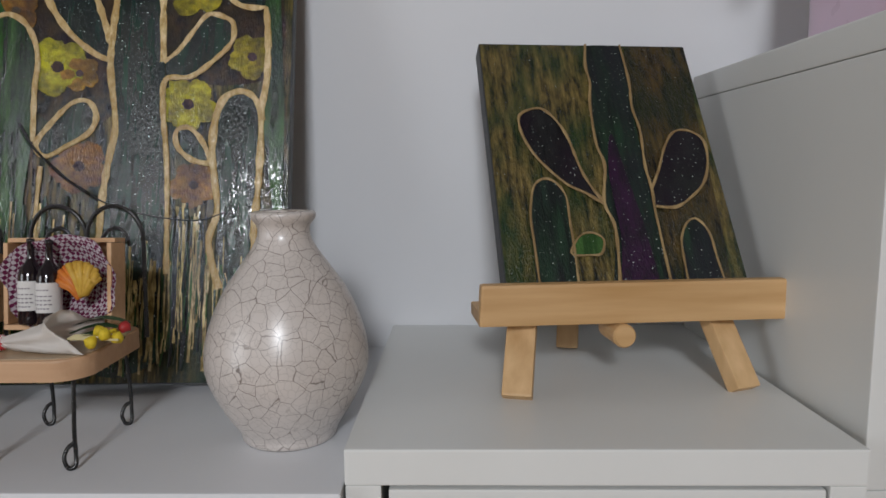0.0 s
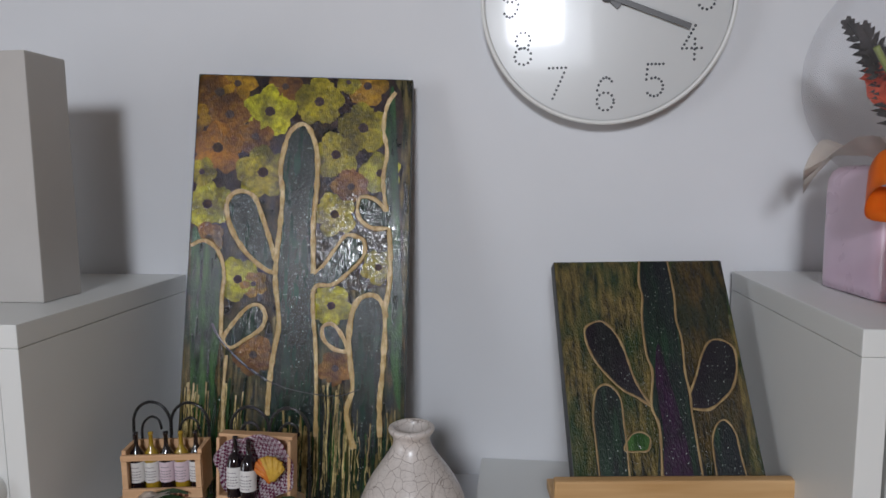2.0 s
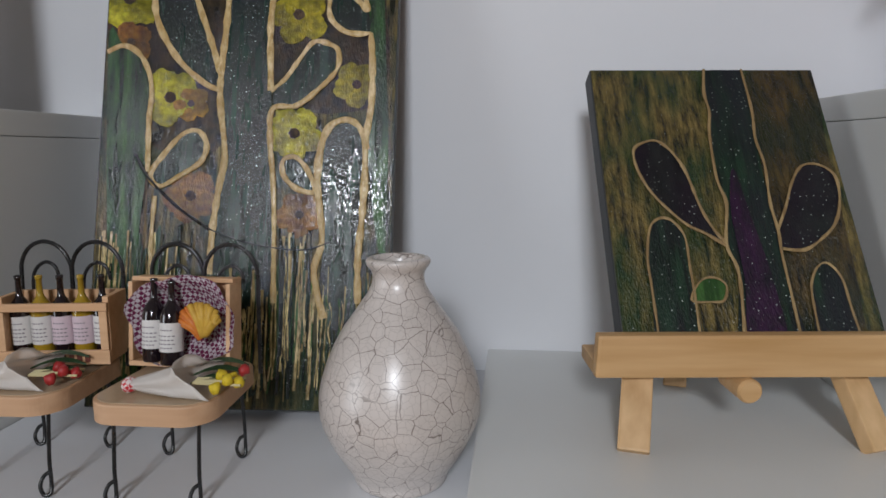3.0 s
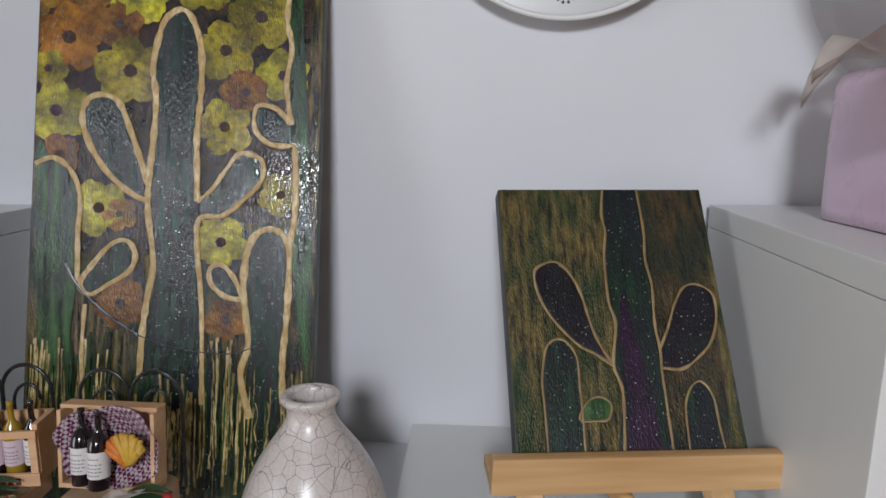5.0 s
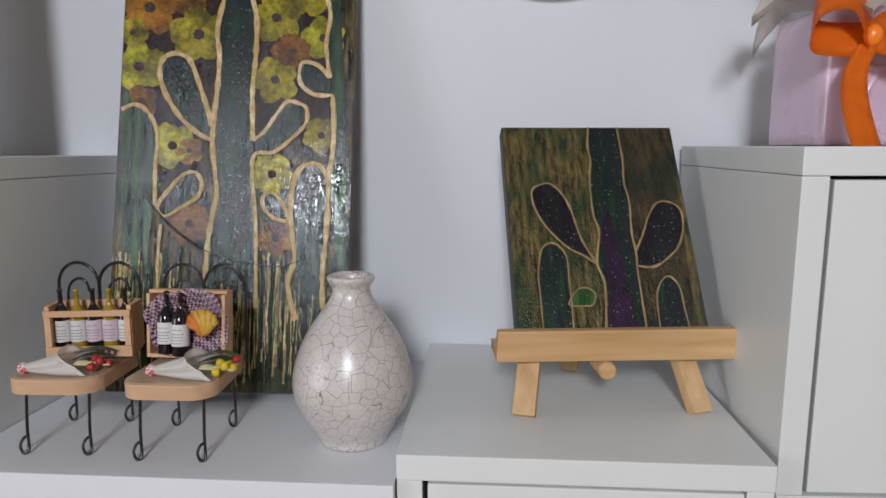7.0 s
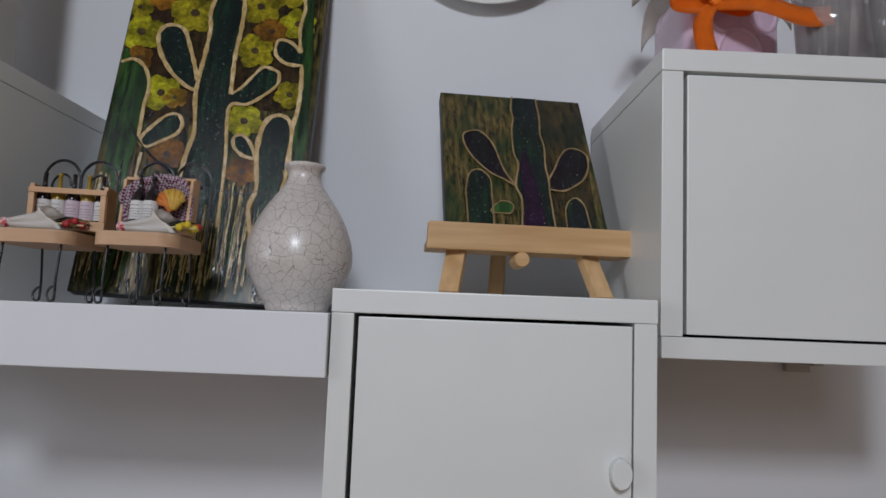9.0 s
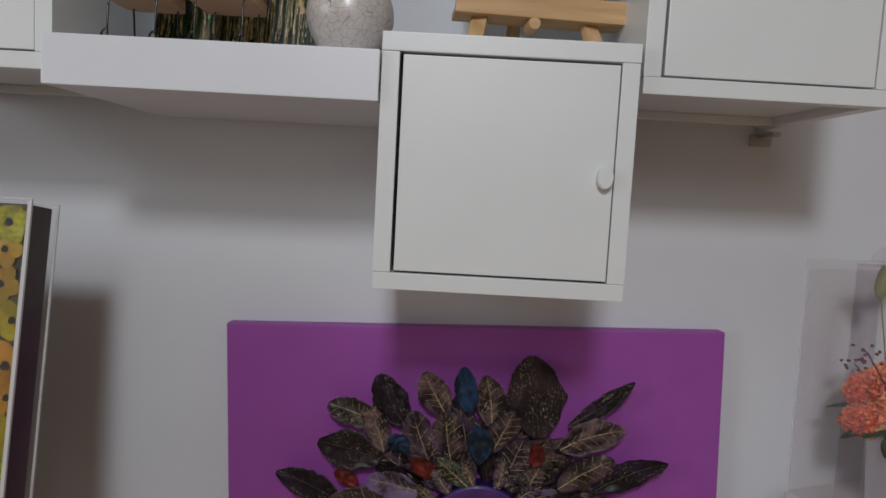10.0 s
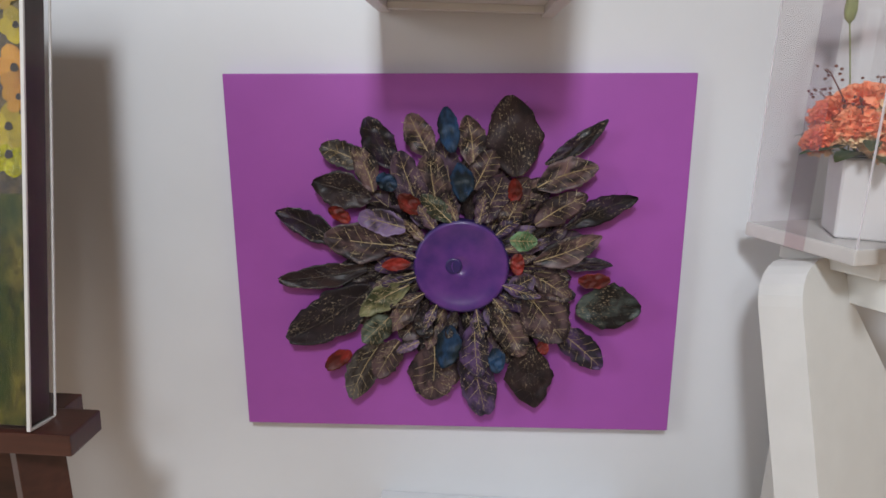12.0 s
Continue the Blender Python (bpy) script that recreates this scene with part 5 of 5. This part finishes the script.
for k in range(15):
    a = k * 24 + leaf_rng.uniform(-5, 5)
    leaf(0.068 * math.cos(radians(a)), 0.069 * math.sin(radians(a)), a + leaf_rng.uniform(-16, 16), leaf_rng.uniform(0.044, 0.062), leaf_rng.uniform(0.016, 0.022), leaf_rng.choice(("pb", "pu", "dk", "br", "bg", "db")))
DISC = pose(HUBX, -0.020, HUBZ + 0.002, 90, 0, 0) @ Matrix.Diagonal((0.94, 0.94, 1, 1))
rimless = [(0.0003, 0.004), (0.012, 0.0042), (0.0145, 0.0062), (0.022, 0.0050), (0.045, 0.0055), (0.062, 0.0085), (0.0715, 0.0125), (0.0755, 0.0120), (0.0760, 0.006), (0.0740, -0.018)]
part("hub_dish", lathe(bmesh.new(), rimless, 72, DISC), "disc", pc, "glossy indigo painted dish", smooth=True)
part("hub_button", lathe(bmesh.new(), [(0.0003, 0.0058), (0.010, 0.0062), (0.0135, 0.0060), (0.0140, 0.0040)], 40, DISC @ pose(-0.012, 0, 0)), "disc_dark", pc, smooth=True)
bm = lathe(bmesh.new(), [(0.0756, 0.0118), (0.0772, 0.0112), (0.0778, 0.008), (0.0770, -0.014)], 72, DISC)
part("hub_rim", bm, "disc_dark", pc, smooth=True)

# ---- framed painting on the dark easel ----
fe = thing("floor_easel", "dark brown stained wooden easel with a ledge", "easel", pose(-0.657, 0.272, 0) @ Matrix.Diagonal((1, 1, 1.013, 1)))
part("ledge", boxed(-0.33, 0.3070, -0.0450, 0.0200, 0.672, 0.6990, 0.0025), "easel", fe)
part("ledge_back", boxed(-0.31, 0.2600, 0.0203, 0.0600, 0.665, 0.6985, 0.002), "easel", fe)
for sx in (-1, 1):
    bm = bmesh.new()
    a, b = Vector((sx * 0.300, -0.05, 0.0)), Vector((sx * 0.224, 0.012, 0.6715))
    m = Matrix.Translation(a) @ (b - a).normalized().to_track_quat("Z", "Y").to_matrix().to_4x4()
    box(bm, -0.027, 0.027, -0.014, 0.014, -0.0, (b - a).length, 0.002, m=m)
    part("leg", bm, "easel", fe)
bm = bmesh.new()
a, b = Vector((0, 0.27, 0.0)), Vector((0, 0.20, 1.2))
m = Matrix.Translation(a) @ (b - a).normalized().to_track_quat("Z", "Y").to_matrix().to_4x4()
box(bm, -0.022, 0.022, -0.014, 0.014, 0, (b - a).length, 0.002, m=m)
part("rear_leg", bm, "easel", fe)
fp = thing("framed_painting", "yellow flower painting in a clear acrylic case on the easel", "painting", pose(-0.625, 0.2250, 0.7120, -8.5, 0, 0))
FW, FH = 0.462, 0.584
part("canvas", boxed(-FW / 2 + 0.006, FW / 2 - 0.006, 0.006, 0.044, 0.004, FH - 0.004, 0.0015), "brown_edge", fp)
part("ground_paint", flat_fill(bmesh.new(), [(-FW / 2 + 0.007, 0.005), (FW / 2 - 0.007, 0.005), (FW / 2 - 0.007, FH * 0.47), (-FW / 2 + 0.007, FH * 0.47)], 0.006, 0.0003), "framed_ground", fp)
part("ground_paint", flat_fill(bmesh.new(), [(-FW / 2 + 0.007, FH * 0.47), (FW / 2 - 0.007, FH * 0.47), (FW / 2 - 0.007, FH - 0.005), (-FW / 2 + 0.007, FH - 0.005)], 0.006, 0.0003), "framed_dark", fp)
rng = random.Random(11)
keepx = FW / 2 - 0.008
for k in range(72):
    x, z = FW / 2 - 0.020 - 0.054 * (k % 9) + rng.uniform(-0.014, 0.010), FH * 0.52 + FH * 0.465 * ((k // 9) + 0.4 + rng.uniform(-0.35, 0.35)) / 8
    tone = "lilac" if k in (48, 53) else ("fl_yellow", "framed_orange", "framed_yellow", "framed_gold", "framed_yellow", "framed_orange", "framed_gold")[(k * 5 + k // 9) % 7]
    size = rng.uniform(0.019, 0.027)
    pts = []
    for j in range(40):
        a = 2 * math.pi * j / 40
        q = size * (0.74 + 0.26 * abs(math.cos(2.5 * a))) * (1 + 0.08 * noise.noise(Vector((math.cos(a) * 3, math.sin(a) * 3, k))))
        pts.append((min(keepx, max(-keepx, x + q * math.cos(a + k))), min(FH - 0.006, z + q * math.sin(a + k))))
    fl = part("flower", flat_fill(bmesh.new(), pts, 0.0054 - k * 0.00002, 0.0004), tone, fp)
    if k % 9 < 3:
        petals(fl, x, z, size, tone, 0.0050 - k * 0.00002, k, (-keepx, keepx, 0.004, FH - 0.006))
    e = size * 0.19
    eye = [(min(keepx, x + e * math.cos(2 * math.pi * j / 14) * (1 + 0.15 * math.sin(j * 5))), min(FH - 0.006, z + e * math.sin(2 * math.pi * j / 14))) for j in range(14)]
    part("eye", flat_fill(bmesh.new(), eye, 0.0048 - k * 0.00002, 0.0003), "framed_eye", fl)
part("front_pane", boxed(-FW / 2 + 0.003, FW / 2 - 0.003, -0.0012, 0.0010, 0.003, FH - 0.003), "case", fp, "clear acrylic front").visible_shadow = False
part("side_pane", boxed(FW / 2 - 0.003, FW / 2 - 0.001, 0.0015, 0.046, 0.003, FH - 0.003), "case", fp).visible_shadow = False
for name, b in (("case_edge", (FW / 2 - 0.004, FW / 2, -0.0016, 0.0012, 0.0005, FH)), ("case_edge", (FW / 2 - 0.0028, FW / 2 - 0.0004, 0.0465, 0.0485, 0.0005, FH)), ("case_edge", (-FW / 2, FW / 2, 0.0465, 0.0480, FH + 0.0002, FH + 0.0012)),
                ("case_edge", (-FW / 2, FW / 2, -0.0012, 0.0008, FH + 0.0002, FH + 0.0014)), ("case_edge", (FW / 2 - 0.004, FW / 2, 0.0016, 0.0462, 0.0003, 0.003))):
    part(name, boxed(*b), "acrylic_edge", fp)

# ---- white stand with the flower box ----
AX, BX = Vector((-0.555, 0.832, 0)), Vector((0.832, 0.555, 0))
C1 = Vector((0.572, 0.340, 0))
SQUARE = Matrix.Translation(C1) @ Matrix(((BX.x, AX.x, 0, 0), (BX.y, AX.y, 0, 0), (0, 0, 1, 0), (0, 0, 0, 1)))
st = thing("plant_stand", "white painted wooden stand with a rounded leg panel", "stand", SQUARE @ Matrix.Diagonal((1, 1, 1.0135, 1)))
bm = bmesh.new()
R = 0.058
pts = [(-0.016, -0.90), (-0.010, -R)] + [(-0.010 + R + R * math.cos(radians(180 - 15 * k)), -R + R * math.sin(radians(180 - 15 * k))) for k in range(1, 12)] + [(0.108, -0.065), (0.250, -0.28), (0.300, -0.90)]
flat_fill(bm, pts, 0.062, 0.062)
part("leg_panel", bm, "white_paint", st, m=pose(0, 0.066, 0.903, -15, 0, 0))
part("apron", boxed(0.100, 0.120, -0.150, 0.085, 0.838, 0.886, 0.002), "white_paint", st)
part("top_board", boxed(0.060, 0.150, 0.0, 0.135, 0.8863, 0.9110, 0.003), "white_paint", st)
part("rear_leg", boxed(0.100, 0.140, 0.100, 0.125, 0.0, 0.8860, 0.003), "white_paint", st)
BOXED = Matrix.Translation((0.570, 0.345, 0)) @ Matrix(((0.932, -0.362, 0, 0), (0.362, 0.932, 0, 0), (0, 0, 1, 0), (0, 0, 0, 1)))
fb = thing("flower_box", "clear plastic gift box with a sheer pink ribbon", "box", BOXED @ pose(0, 0, 0.9240))
W = 0.174
part("base_tray", boxed(-0.002, W + 0.002, -0.002, W + 0.002, 0.0, 0.0200, 0.003), "acrylic_edge", fb, "milky white plastic tray")
for b in ((0, 0.0015, 0, W, 0.0205, 0.322), (W - 0.0015, W, 0, W, 0.0205, 0.322), (0.002, W - 0.002, 0, 0.0015, 0.0205, 0.322), (0.002, W - 0.002, W - 0.0015, W, 0.0205, 0.322)):
    part("wall_pane", boxed(*b), "acrylic", fb).visible_shadow = False
part("lid", boxed(-0.002, W + 0.002, -0.002, W + 0.002, 0.3225, 0.336, 0.002), "acrylic", fb).visible_shadow = False
for x, y in ((0.0005, 0.0005), (0.0005, W - 0.0005), (W - 0.0005, 0.0005)):
    part("corner_seam", boxed(x - 0.0010, x + 0.0010, y - 0.0010, y + 0.0010, 0.0205, 0.322), "seam", fb).visible_shadow = False
for b in ((-0.0030, -0.0022, 0.072, 0.104, 0.0, 0.337), (-0.003, W, 0.072, 0.104, 0.3368, 0.3375)):
    part("ribbon", boxed(*b), "pink_ribbon", fb, "sheer pink ribbon")
bow = bmesh.new()
for s in (-1, 1):
    loop = smooth_line([(0.05, 0.085, 0.338), (0.05 + s * 0.028, 0.07, 0.361), (0.05 + s * 0.050, 0.075, 0.354), (0.05 + s * 0.030, 0.09, 0.341), (0.05, 0.085, 0.338)], 6)
    rows = [[bow.verts.new(p + Vector((0, dy, 0))) for dy in (-0.011, 0.011)] for p in loop]
    for a, b in zip(rows, rows[1:]):
        bow.faces.new((a[0], a[1], b[1], b[0]))
bmesh.ops.solidify(bow, geom=bow.faces[:], thickness=0.0005)
part("bow", bow, "pink_ribbon", fb, "sheer pink bow", smooth=True)

pot = thing("planter", "square white planter inside the clear box", "planter", BOXED @ pose(0.088, 0.066, 0.9445, 0, 0, -38))
bm = boxed(-0.046, 0.046, -0.046, 0.046, 0.0, 0.104, 0.007, seg=3)
for v in bm.verts:
    v.co.x *= 0.90 + 1.0 * v.co.z
    v.co.y *= 0.90 + 1.0 * v.co.z
part("body", bm, "pot_white", pot)
part("soil", boxed(-0.040, 0.040, -0.040, 0.040, 0.1042, 0.1062, 0.001), "cup_fill", pot)


def leaf_blade(bm, base, way, ln, w):
    way = Vector(way).normalized()
    side = way.cross(Vector((0, 0, 1))).normalized()
    rows = []
    for i in range(6):
        t = i / 5
        c = Vector(base) + way * ln * t + Vector((0, 0, -0.25 * ln * t * t))
        h = w / 2 * math.sin(math.pi * (0.05 + 0.93 * t)) ** 0.8
        rows.append([bm.verts.new(c - side * h + Vector((0, 0, 0.15 * h))), bm.verts.new(c), bm.verts.new(c + side * h + Vector((0, 0, 0.15 * h)))])
    for a, b in zip(rows, rows[1:]):
        for j in range(2):
            bm.faces.new((a[j], a[j + 1], b[j + 1], b[j]))
    return bm


def ruffled_head(r, seed, low):
    """A full carnation-like head: frilled fans packed over a dome; low picks the pale outer row."""
    bm = bmesh.new()
    rg = random.Random(seed)
    for k in range(120):
        h = 1 - 1.55 * (k + 0.5) / 120
        if (h < 0.0) != low:
            continue
        az = k * 2.39996 + rg.uniform(-0.5, 0.5)
        flat = math.sqrt(max(0.0, 1 - h * h))
        d = Vector((flat * math.cos(az), flat * math.sin(az), h * 0.85))
        up = Vector((rg.uniform(-1, 1), rg.uniform(-1, 1), rg.uniform(-1, 1)))
        side = d.cross(up).normalized()
        thin = d.cross(side).normalized()
        ph, w = rg.uniform(0, 6), r * rg.uniform(0.26, 0.38)
        top = r * rg.uniform(0.90, 1.10)
        rows = []
        for i, (q, spread) in enumerate(((0.62, 0.55), (0.82, 0.85), (1.0, 1.0))):
            row = []
            for j in range(7):
                s = j / 3 - 1
                wave = (i / 2) * 0.13 * r * math.sin(s * 6.5 + ph)
                edge = (1 - 0.10 * s * s + (0.05 * math.sin(s * 15 + ph) if i == 2 else 0))
                row.append(bm.verts.new(d * top * q * edge + side * w * spread * s + thin * wave))
            rows.append(row)
        for a, b in zip(rows, rows[1:]):
            for j in range(6):
                bm.faces.new((a[j], a[j + 1], b[j + 1], b[j]))
    if not low:
        bmesh.ops.create_icosphere(bm, subdivisions=2, radius=r * 0.74)
    return bm


bq = thing("flower_bouquet", "bouquet of ruffled coral orange blooms in the white planter", "bouquet", BOXED @ pose(0.082, 0.072, 1.0500, 0, 0, -11) @ Matrix.Diagonal((1.15, 1.15, 0.96, 1)))
rg = random.Random(5)
SPOTS = ((-0.054, 0.010, 0.018, 0.020), (-0.028, -0.010, 0.040, 0.025), (0.008, -0.026, 0.016, 0.032), (0.016, -0.020, 0.056, 0.031), (-0.034, 0.026, 0.052, 0.024), (-0.012, 0.010, 0.068, 0.028),
         (0.028, 0.016, 0.068, 0.026), (0.004, 0.044, 0.052, 0.026))
for k, (x, y, z, r) in enumerate(SPOTS):
    out = Vector((x, y - 0.01, 0.030)).normalized()
    m = Matrix.Translation((x, y, z)) @ out.to_track_quat("Z", "Y").to_matrix().to_4x4()
    bloom = part("bloom", ruffled_head(r * 1.12, k, False), "coral_deep" if k % 4 == 0 else "coral", bq, m=m)
    part("petal_skirt", ruffled_head(r * 1.16, k, True), "coral_pale", bloom, "pale apricot outer petals")
    part("stem", tube(bmesh.new(), smooth_line([(x * 0.2, y * 0.2, -0.006), (x * 0.6, y * 0.6, z * 0.5), (x, y, z)], 4), 0.0016, 6), "stem", bq)
for k in range(22):
    a = k * 2.4
    bm = leaf_blade(bmesh.new(), (0.03 * math.cos(a), 0.03 * math.sin(a), rg.uniform(0.0, 0.03)), (math.cos(a), math.sin(a), 0.05), rg.uniform(0.040, 0.058), rg.uniform(0.018, 0.026))
    part("leaf", bm, "leaf_green", bq)
for k in range(9):
    a = k * 0.7 + 0.2
    tip = Vector((0.06 * math.cos(a), 0.06 * math.sin(a), 0.088 + 0.02 * math.sin(k * 2)))
    sp = part("sprig", tube(bmesh.new(), smooth_line([(0.01 * math.cos(a), 0.01 * math.sin(a), 0.0), tuple(tip * 0.6), tuple(tip)], 4), 0.0009, 5), "twig", bq)
    bm = bmesh.new()
    for j in range(9):
        c = tip + Vector((rg.uniform(-1, 1), rg.uniform(-1, 1), rg.uniform(-1, 0.6))) * 0.014
        bmesh.ops.create_icosphere(bm, subdivisions=1, radius=0.0022, matrix=Matrix.Translation(c))
    part("berry_cluster", bm, "twig", sp)

part("plume_stem", tube(bmesh.new(), smooth_line([(-0.010, 0.020, 0.0), (-0.018, 0.028, 0.100), (-0.030, 0.030, 0.178)], 5), 0.0008, 6), "stem", bq, smooth=True)
bm = lathe(bmesh.new(), [(0.0008, 0.0), (0.0050, 0.006), (0.0066, 0.016), (0.0060, 0.028), (0.0036, 0.040), (0.0006, 0.048)], 20)
for v in bm.verts:
    v.co += v.co.normalized() * 0.0016 * noise.noise(v.co * 900)
part("grass_plume", bm, "plume", bq, "pale green fluffy grass plume", m=pose(-0.030, 0.030, 0.172, 6, -6, 0), smooth=True)

orn = thing("wooden_ornament", "small tan wooden animal ornament on the white stand", "ornament", pose(0.618, 0.305, 0.9235, 0, 0, 20))
bm = boxed(-0.040, 0.040, -0.012, 0.012, 0.042, 0.072, 0.008, seg=3)
for v in bm.verts:
    v.co.z += 0.010 * (v.co.x / 0.04) ** 2
    v.co.y *= 1 - 0.35 * abs(v.co.x) / 0.04
part("body", bm, "tan_wood", orn, smooth=True)
for x in (-0.026, 0.026):
    for y in (-0.007, 0.007):
        part("leg", boxed(x - 0.006, x + 0.006, y - 0.004, y + 0.004, 0.0, 0.044, 0.002), "tan_wood", orn)

# ---- pink pot with flowers on the wall cabinet ----
TOPZ = 1.6841
pp = thing("flower_pot", "pink glazed ceramic pot with embossed curves", "pot", pose(0.311, 0.440, TOPZ, 0, 0, 6) @ Matrix.Diagonal((0.86, 0.86, 1.06, 1)))
bm = boxed(-0.056, 0.056, -0.050, 0.050, 0, 0.098, 0.024, seg=6)
for v in bm.verts:
    v.co.z = max(0.0, v.co.z * 1.10 - 0.0098) if v.co.z < 0.098 else 0.098
part("body", bm, "pink_pot", pp, smooth=True)
for cx, cz, r in ((0.006, 0.030, 0.026), (-0.012, 0.072, 0.019), (0.034, 0.070, 0.015)):
    ring = [Vector((cx + r * math.cos(2 * math.pi * k / 28), -0.0500, cz + r * 1.0 * math.sin(2 * math.pi * k / 28))) for k in range(28)]
    part("embossed_ring", tube(bmesh.new(), [q + Vector((0, 0.0020, 0)) for q in ring], 0.0034, 8, closed=True), "pink_pot", pp, smooth=True)
wr = thing("wrap_paper", "beige wrapping paper collar round the flowers", "paper", pose(0.311, 0.440, TOPZ + 0.1045))
for k in range(6):
    a = k * 60 + 8
    bm = bmesh.new()
    rows = []
    for i in range(8):
        t = i / 7
        h = 0.033 * math.cos(math.pi / 2 * t) ** 0.75 * (0.75 + 0.25 * min(1, 4 * t)) + 0.0006
        rr = 0.026 + 0.062 * t
        z = 0.003 + 0.046 * t - (0.060 if k % 2 else 0.072) * t * t
        rows.append([bm.verts.new((rr, s * h, z + 0.008 * abs(s) + 0.003 * math.sin(9 * t + k))) for s in (-1, -0.5, 0, 0.5, 1)])
    for x, y in zip(rows, rows[1:]):
        for j in range(4):
            bm.faces.new((x[j], x[j + 1], y[j + 1], y[j]))
    bmesh.ops.solidify(bm, geom=bm.faces[:], thickness=0.0004)
    part("sheet", bm, "kraft", wr, m=pose(0, 0, 0, 0, 0, a), smooth=True)
fa = thing("flower_arrangement", "red-orange blooms and dark dried fern in the pink pot", "flowers", pose(0.314, 0.436, TOPZ + 0.105))
for k, (x, y, z, r) in enumerate(((-0.006, -0.034, 0.054, 0.034), (0.046, -0.018, 0.056, 0.030), (-0.026, -0.006, 0.060, 0.026))):
    part("bloom", ruffled_head(r, 40 + k, False), "red_petal", fa, m=pose(x, y, z, 40, 0, 20 * k))
rg = random.Random(3)
for k, (tx, ty, tz) in enumerate(((-0.055, -0.02, 0.085), (-0.035, -0.03, 0.125), (-0.005, -0.02, 0.145), (0.03, -0.01, 0.14), (0.06, 0.0, 0.12), (-0.06, 0.0, 0.11), (-0.045, -0.04, 0.105), (-0.02, -0.045, 0.12), (-0.062, -0.03, 0.10), (0.015, -0.04, 0.15))):
    spine = smooth_line([(0, 0, 0.0), (tx * 0.5, ty * 0.5, tz * 0.6), (tx, ty, tz)], 8)
    fr = part("fern_frond", tube(bmesh.new(), spine, 0.0010, 5), "fern", fa)
    bm = bmesh.new()
    for i in range(5, len(spine)):
        d = (spine[i] - spine[i - 1]).normalized()
        s = d.cross(Vector((0, -1, 0))).normalized()
        ln = 0.026 * (1.15 - i / len(spine))
        for sg in (-1, 1):
            w = (s * sg + d * 0.55).normalized()
            p0, p1 = spine[i], spine[i] + w * ln
            n = d * 0.0026
            bm.faces.new([bm.verts.new(q) for q in (p0 - n, (p0 + p1) / 2 - n * 1.2, p1, (p0 + p1) / 2 + n * 1.2, p0 + n)])
    part("leaf_fringe", bm, "fern", fr)
part("stem", tube(bmesh.new(), smooth_line([(-0.01, -0.02, 0.03), (-0.035, -0.03, 0.055), (-0.055, -0.035, 0.085)], 5), 0.0024, 6), "stem", fa, smooth=True)
bm = bmesh.new()
bmesh.ops.create_uvsphere(bm, u_segments=48, v_segments=32, radius=0.098)
bb = tagged(part("bubble_balloon", bm, "bubble", None, smooth=True, m=pose(0.330, 0.444, TOPZ + 0.175)), "clear plastic bubble round the dried flowers", "balloon")
bb.visible_shadow = False
rb = thing("ribbon_bow", "orange satin ribbon bow in front of the pink pot", "ribbon", pose(0.287, 0.376, TOPZ + 0.076) @ Matrix.Scale(0.82, 4))


def satin(name, pts, w, side):
    bm = bmesh.new()
    side = Vector(side)
    rows = [[bm.verts.new(p + side * w * s) for s in (-0.5, -0.17, 0.17, 0.5)] for p in smooth_line(pts, 7)]
    for a, b in zip(rows, rows[1:]):
        for j in range(3):
            bm.faces.new((a[j], a[j + 1], b[j + 1], b[j]))
    bmesh.ops.solidify(bm, geom=bm.faces[:], thickness=0.0005)
    part(name, bm, "orange_satin", rb, smooth=True)


satin("loop", [(0, 0, 0), (-0.022, -0.014, 0.032), (-0.046, -0.008, 0.028), (-0.044, 0.006, 0.002), (0, 0.004, -0.002)], 0.034, (0.2, 0.35, 0.9))
satin("loop", [(0, 0, 0), (0.030, -0.014, 0.020), (0.050, -0.006, 0.010), (0.034, 0.006, -0.006), (0, 0.004, -0.002)], 0.026, (-0.2, 0.35, 0.9))
satin("tail", [(0, -0.002, -0.004), (-0.018, -0.016, -0.030), (-0.020, -0.024, -0.060), (-0.014, -0.042, -0.1045)], 0.027, (0.85, 0.1, 0.25))
satin("tail", [(0, -0.002, -0.002), (0.040, -0.022, -0.012), (0.085, -0.028, -0.030), (0.120, -0.026, -0.026)], 0.030, (0.1, 0.3, 0.9))
bm = bmesh.new()
bmesh.ops.create_icosphere(bm, subdivisions=2, radius=0.009)
part("knot", bm, "orange_satin", rb, m=pose(0, -0.004, 0) @ Matrix.Diagonal((0.9, 0.7, 1.1, 1)), smooth=True)
for cx, cy in ((0.390, 0.372), (0.449, 0.368)):
    cup = thing("clear_tumbler", "clear plastic tumbler with dark dried stalks", "tumbler", pose(cx, cy, TOPZ - 0.0006), group="clear tumblers")
    t = part("glass", lathe(bmesh.new(), [(0.0005, 0.002), (0.024, 0.002), (0.025, 0.0), (0.030, 0.088), (0.0285, 0.088), (0.0238, 0.003)], 36), "cup", cup, smooth=True)
    t.visible_shadow = False
    for k in range(9):
        a = k * 0.7
        part("stalk", tube(bmesh.new(), [Vector((0.012 * math.cos(a), 0.012 * math.sin(a), 0.004)), Vector((0.019 * math.cos(a + 0.4), 0.019 * math.sin(a + 0.4), 0.098 + 0.008 * (k % 3)))], 0.0030, 6), "cup_fill", cup, smooth=True)
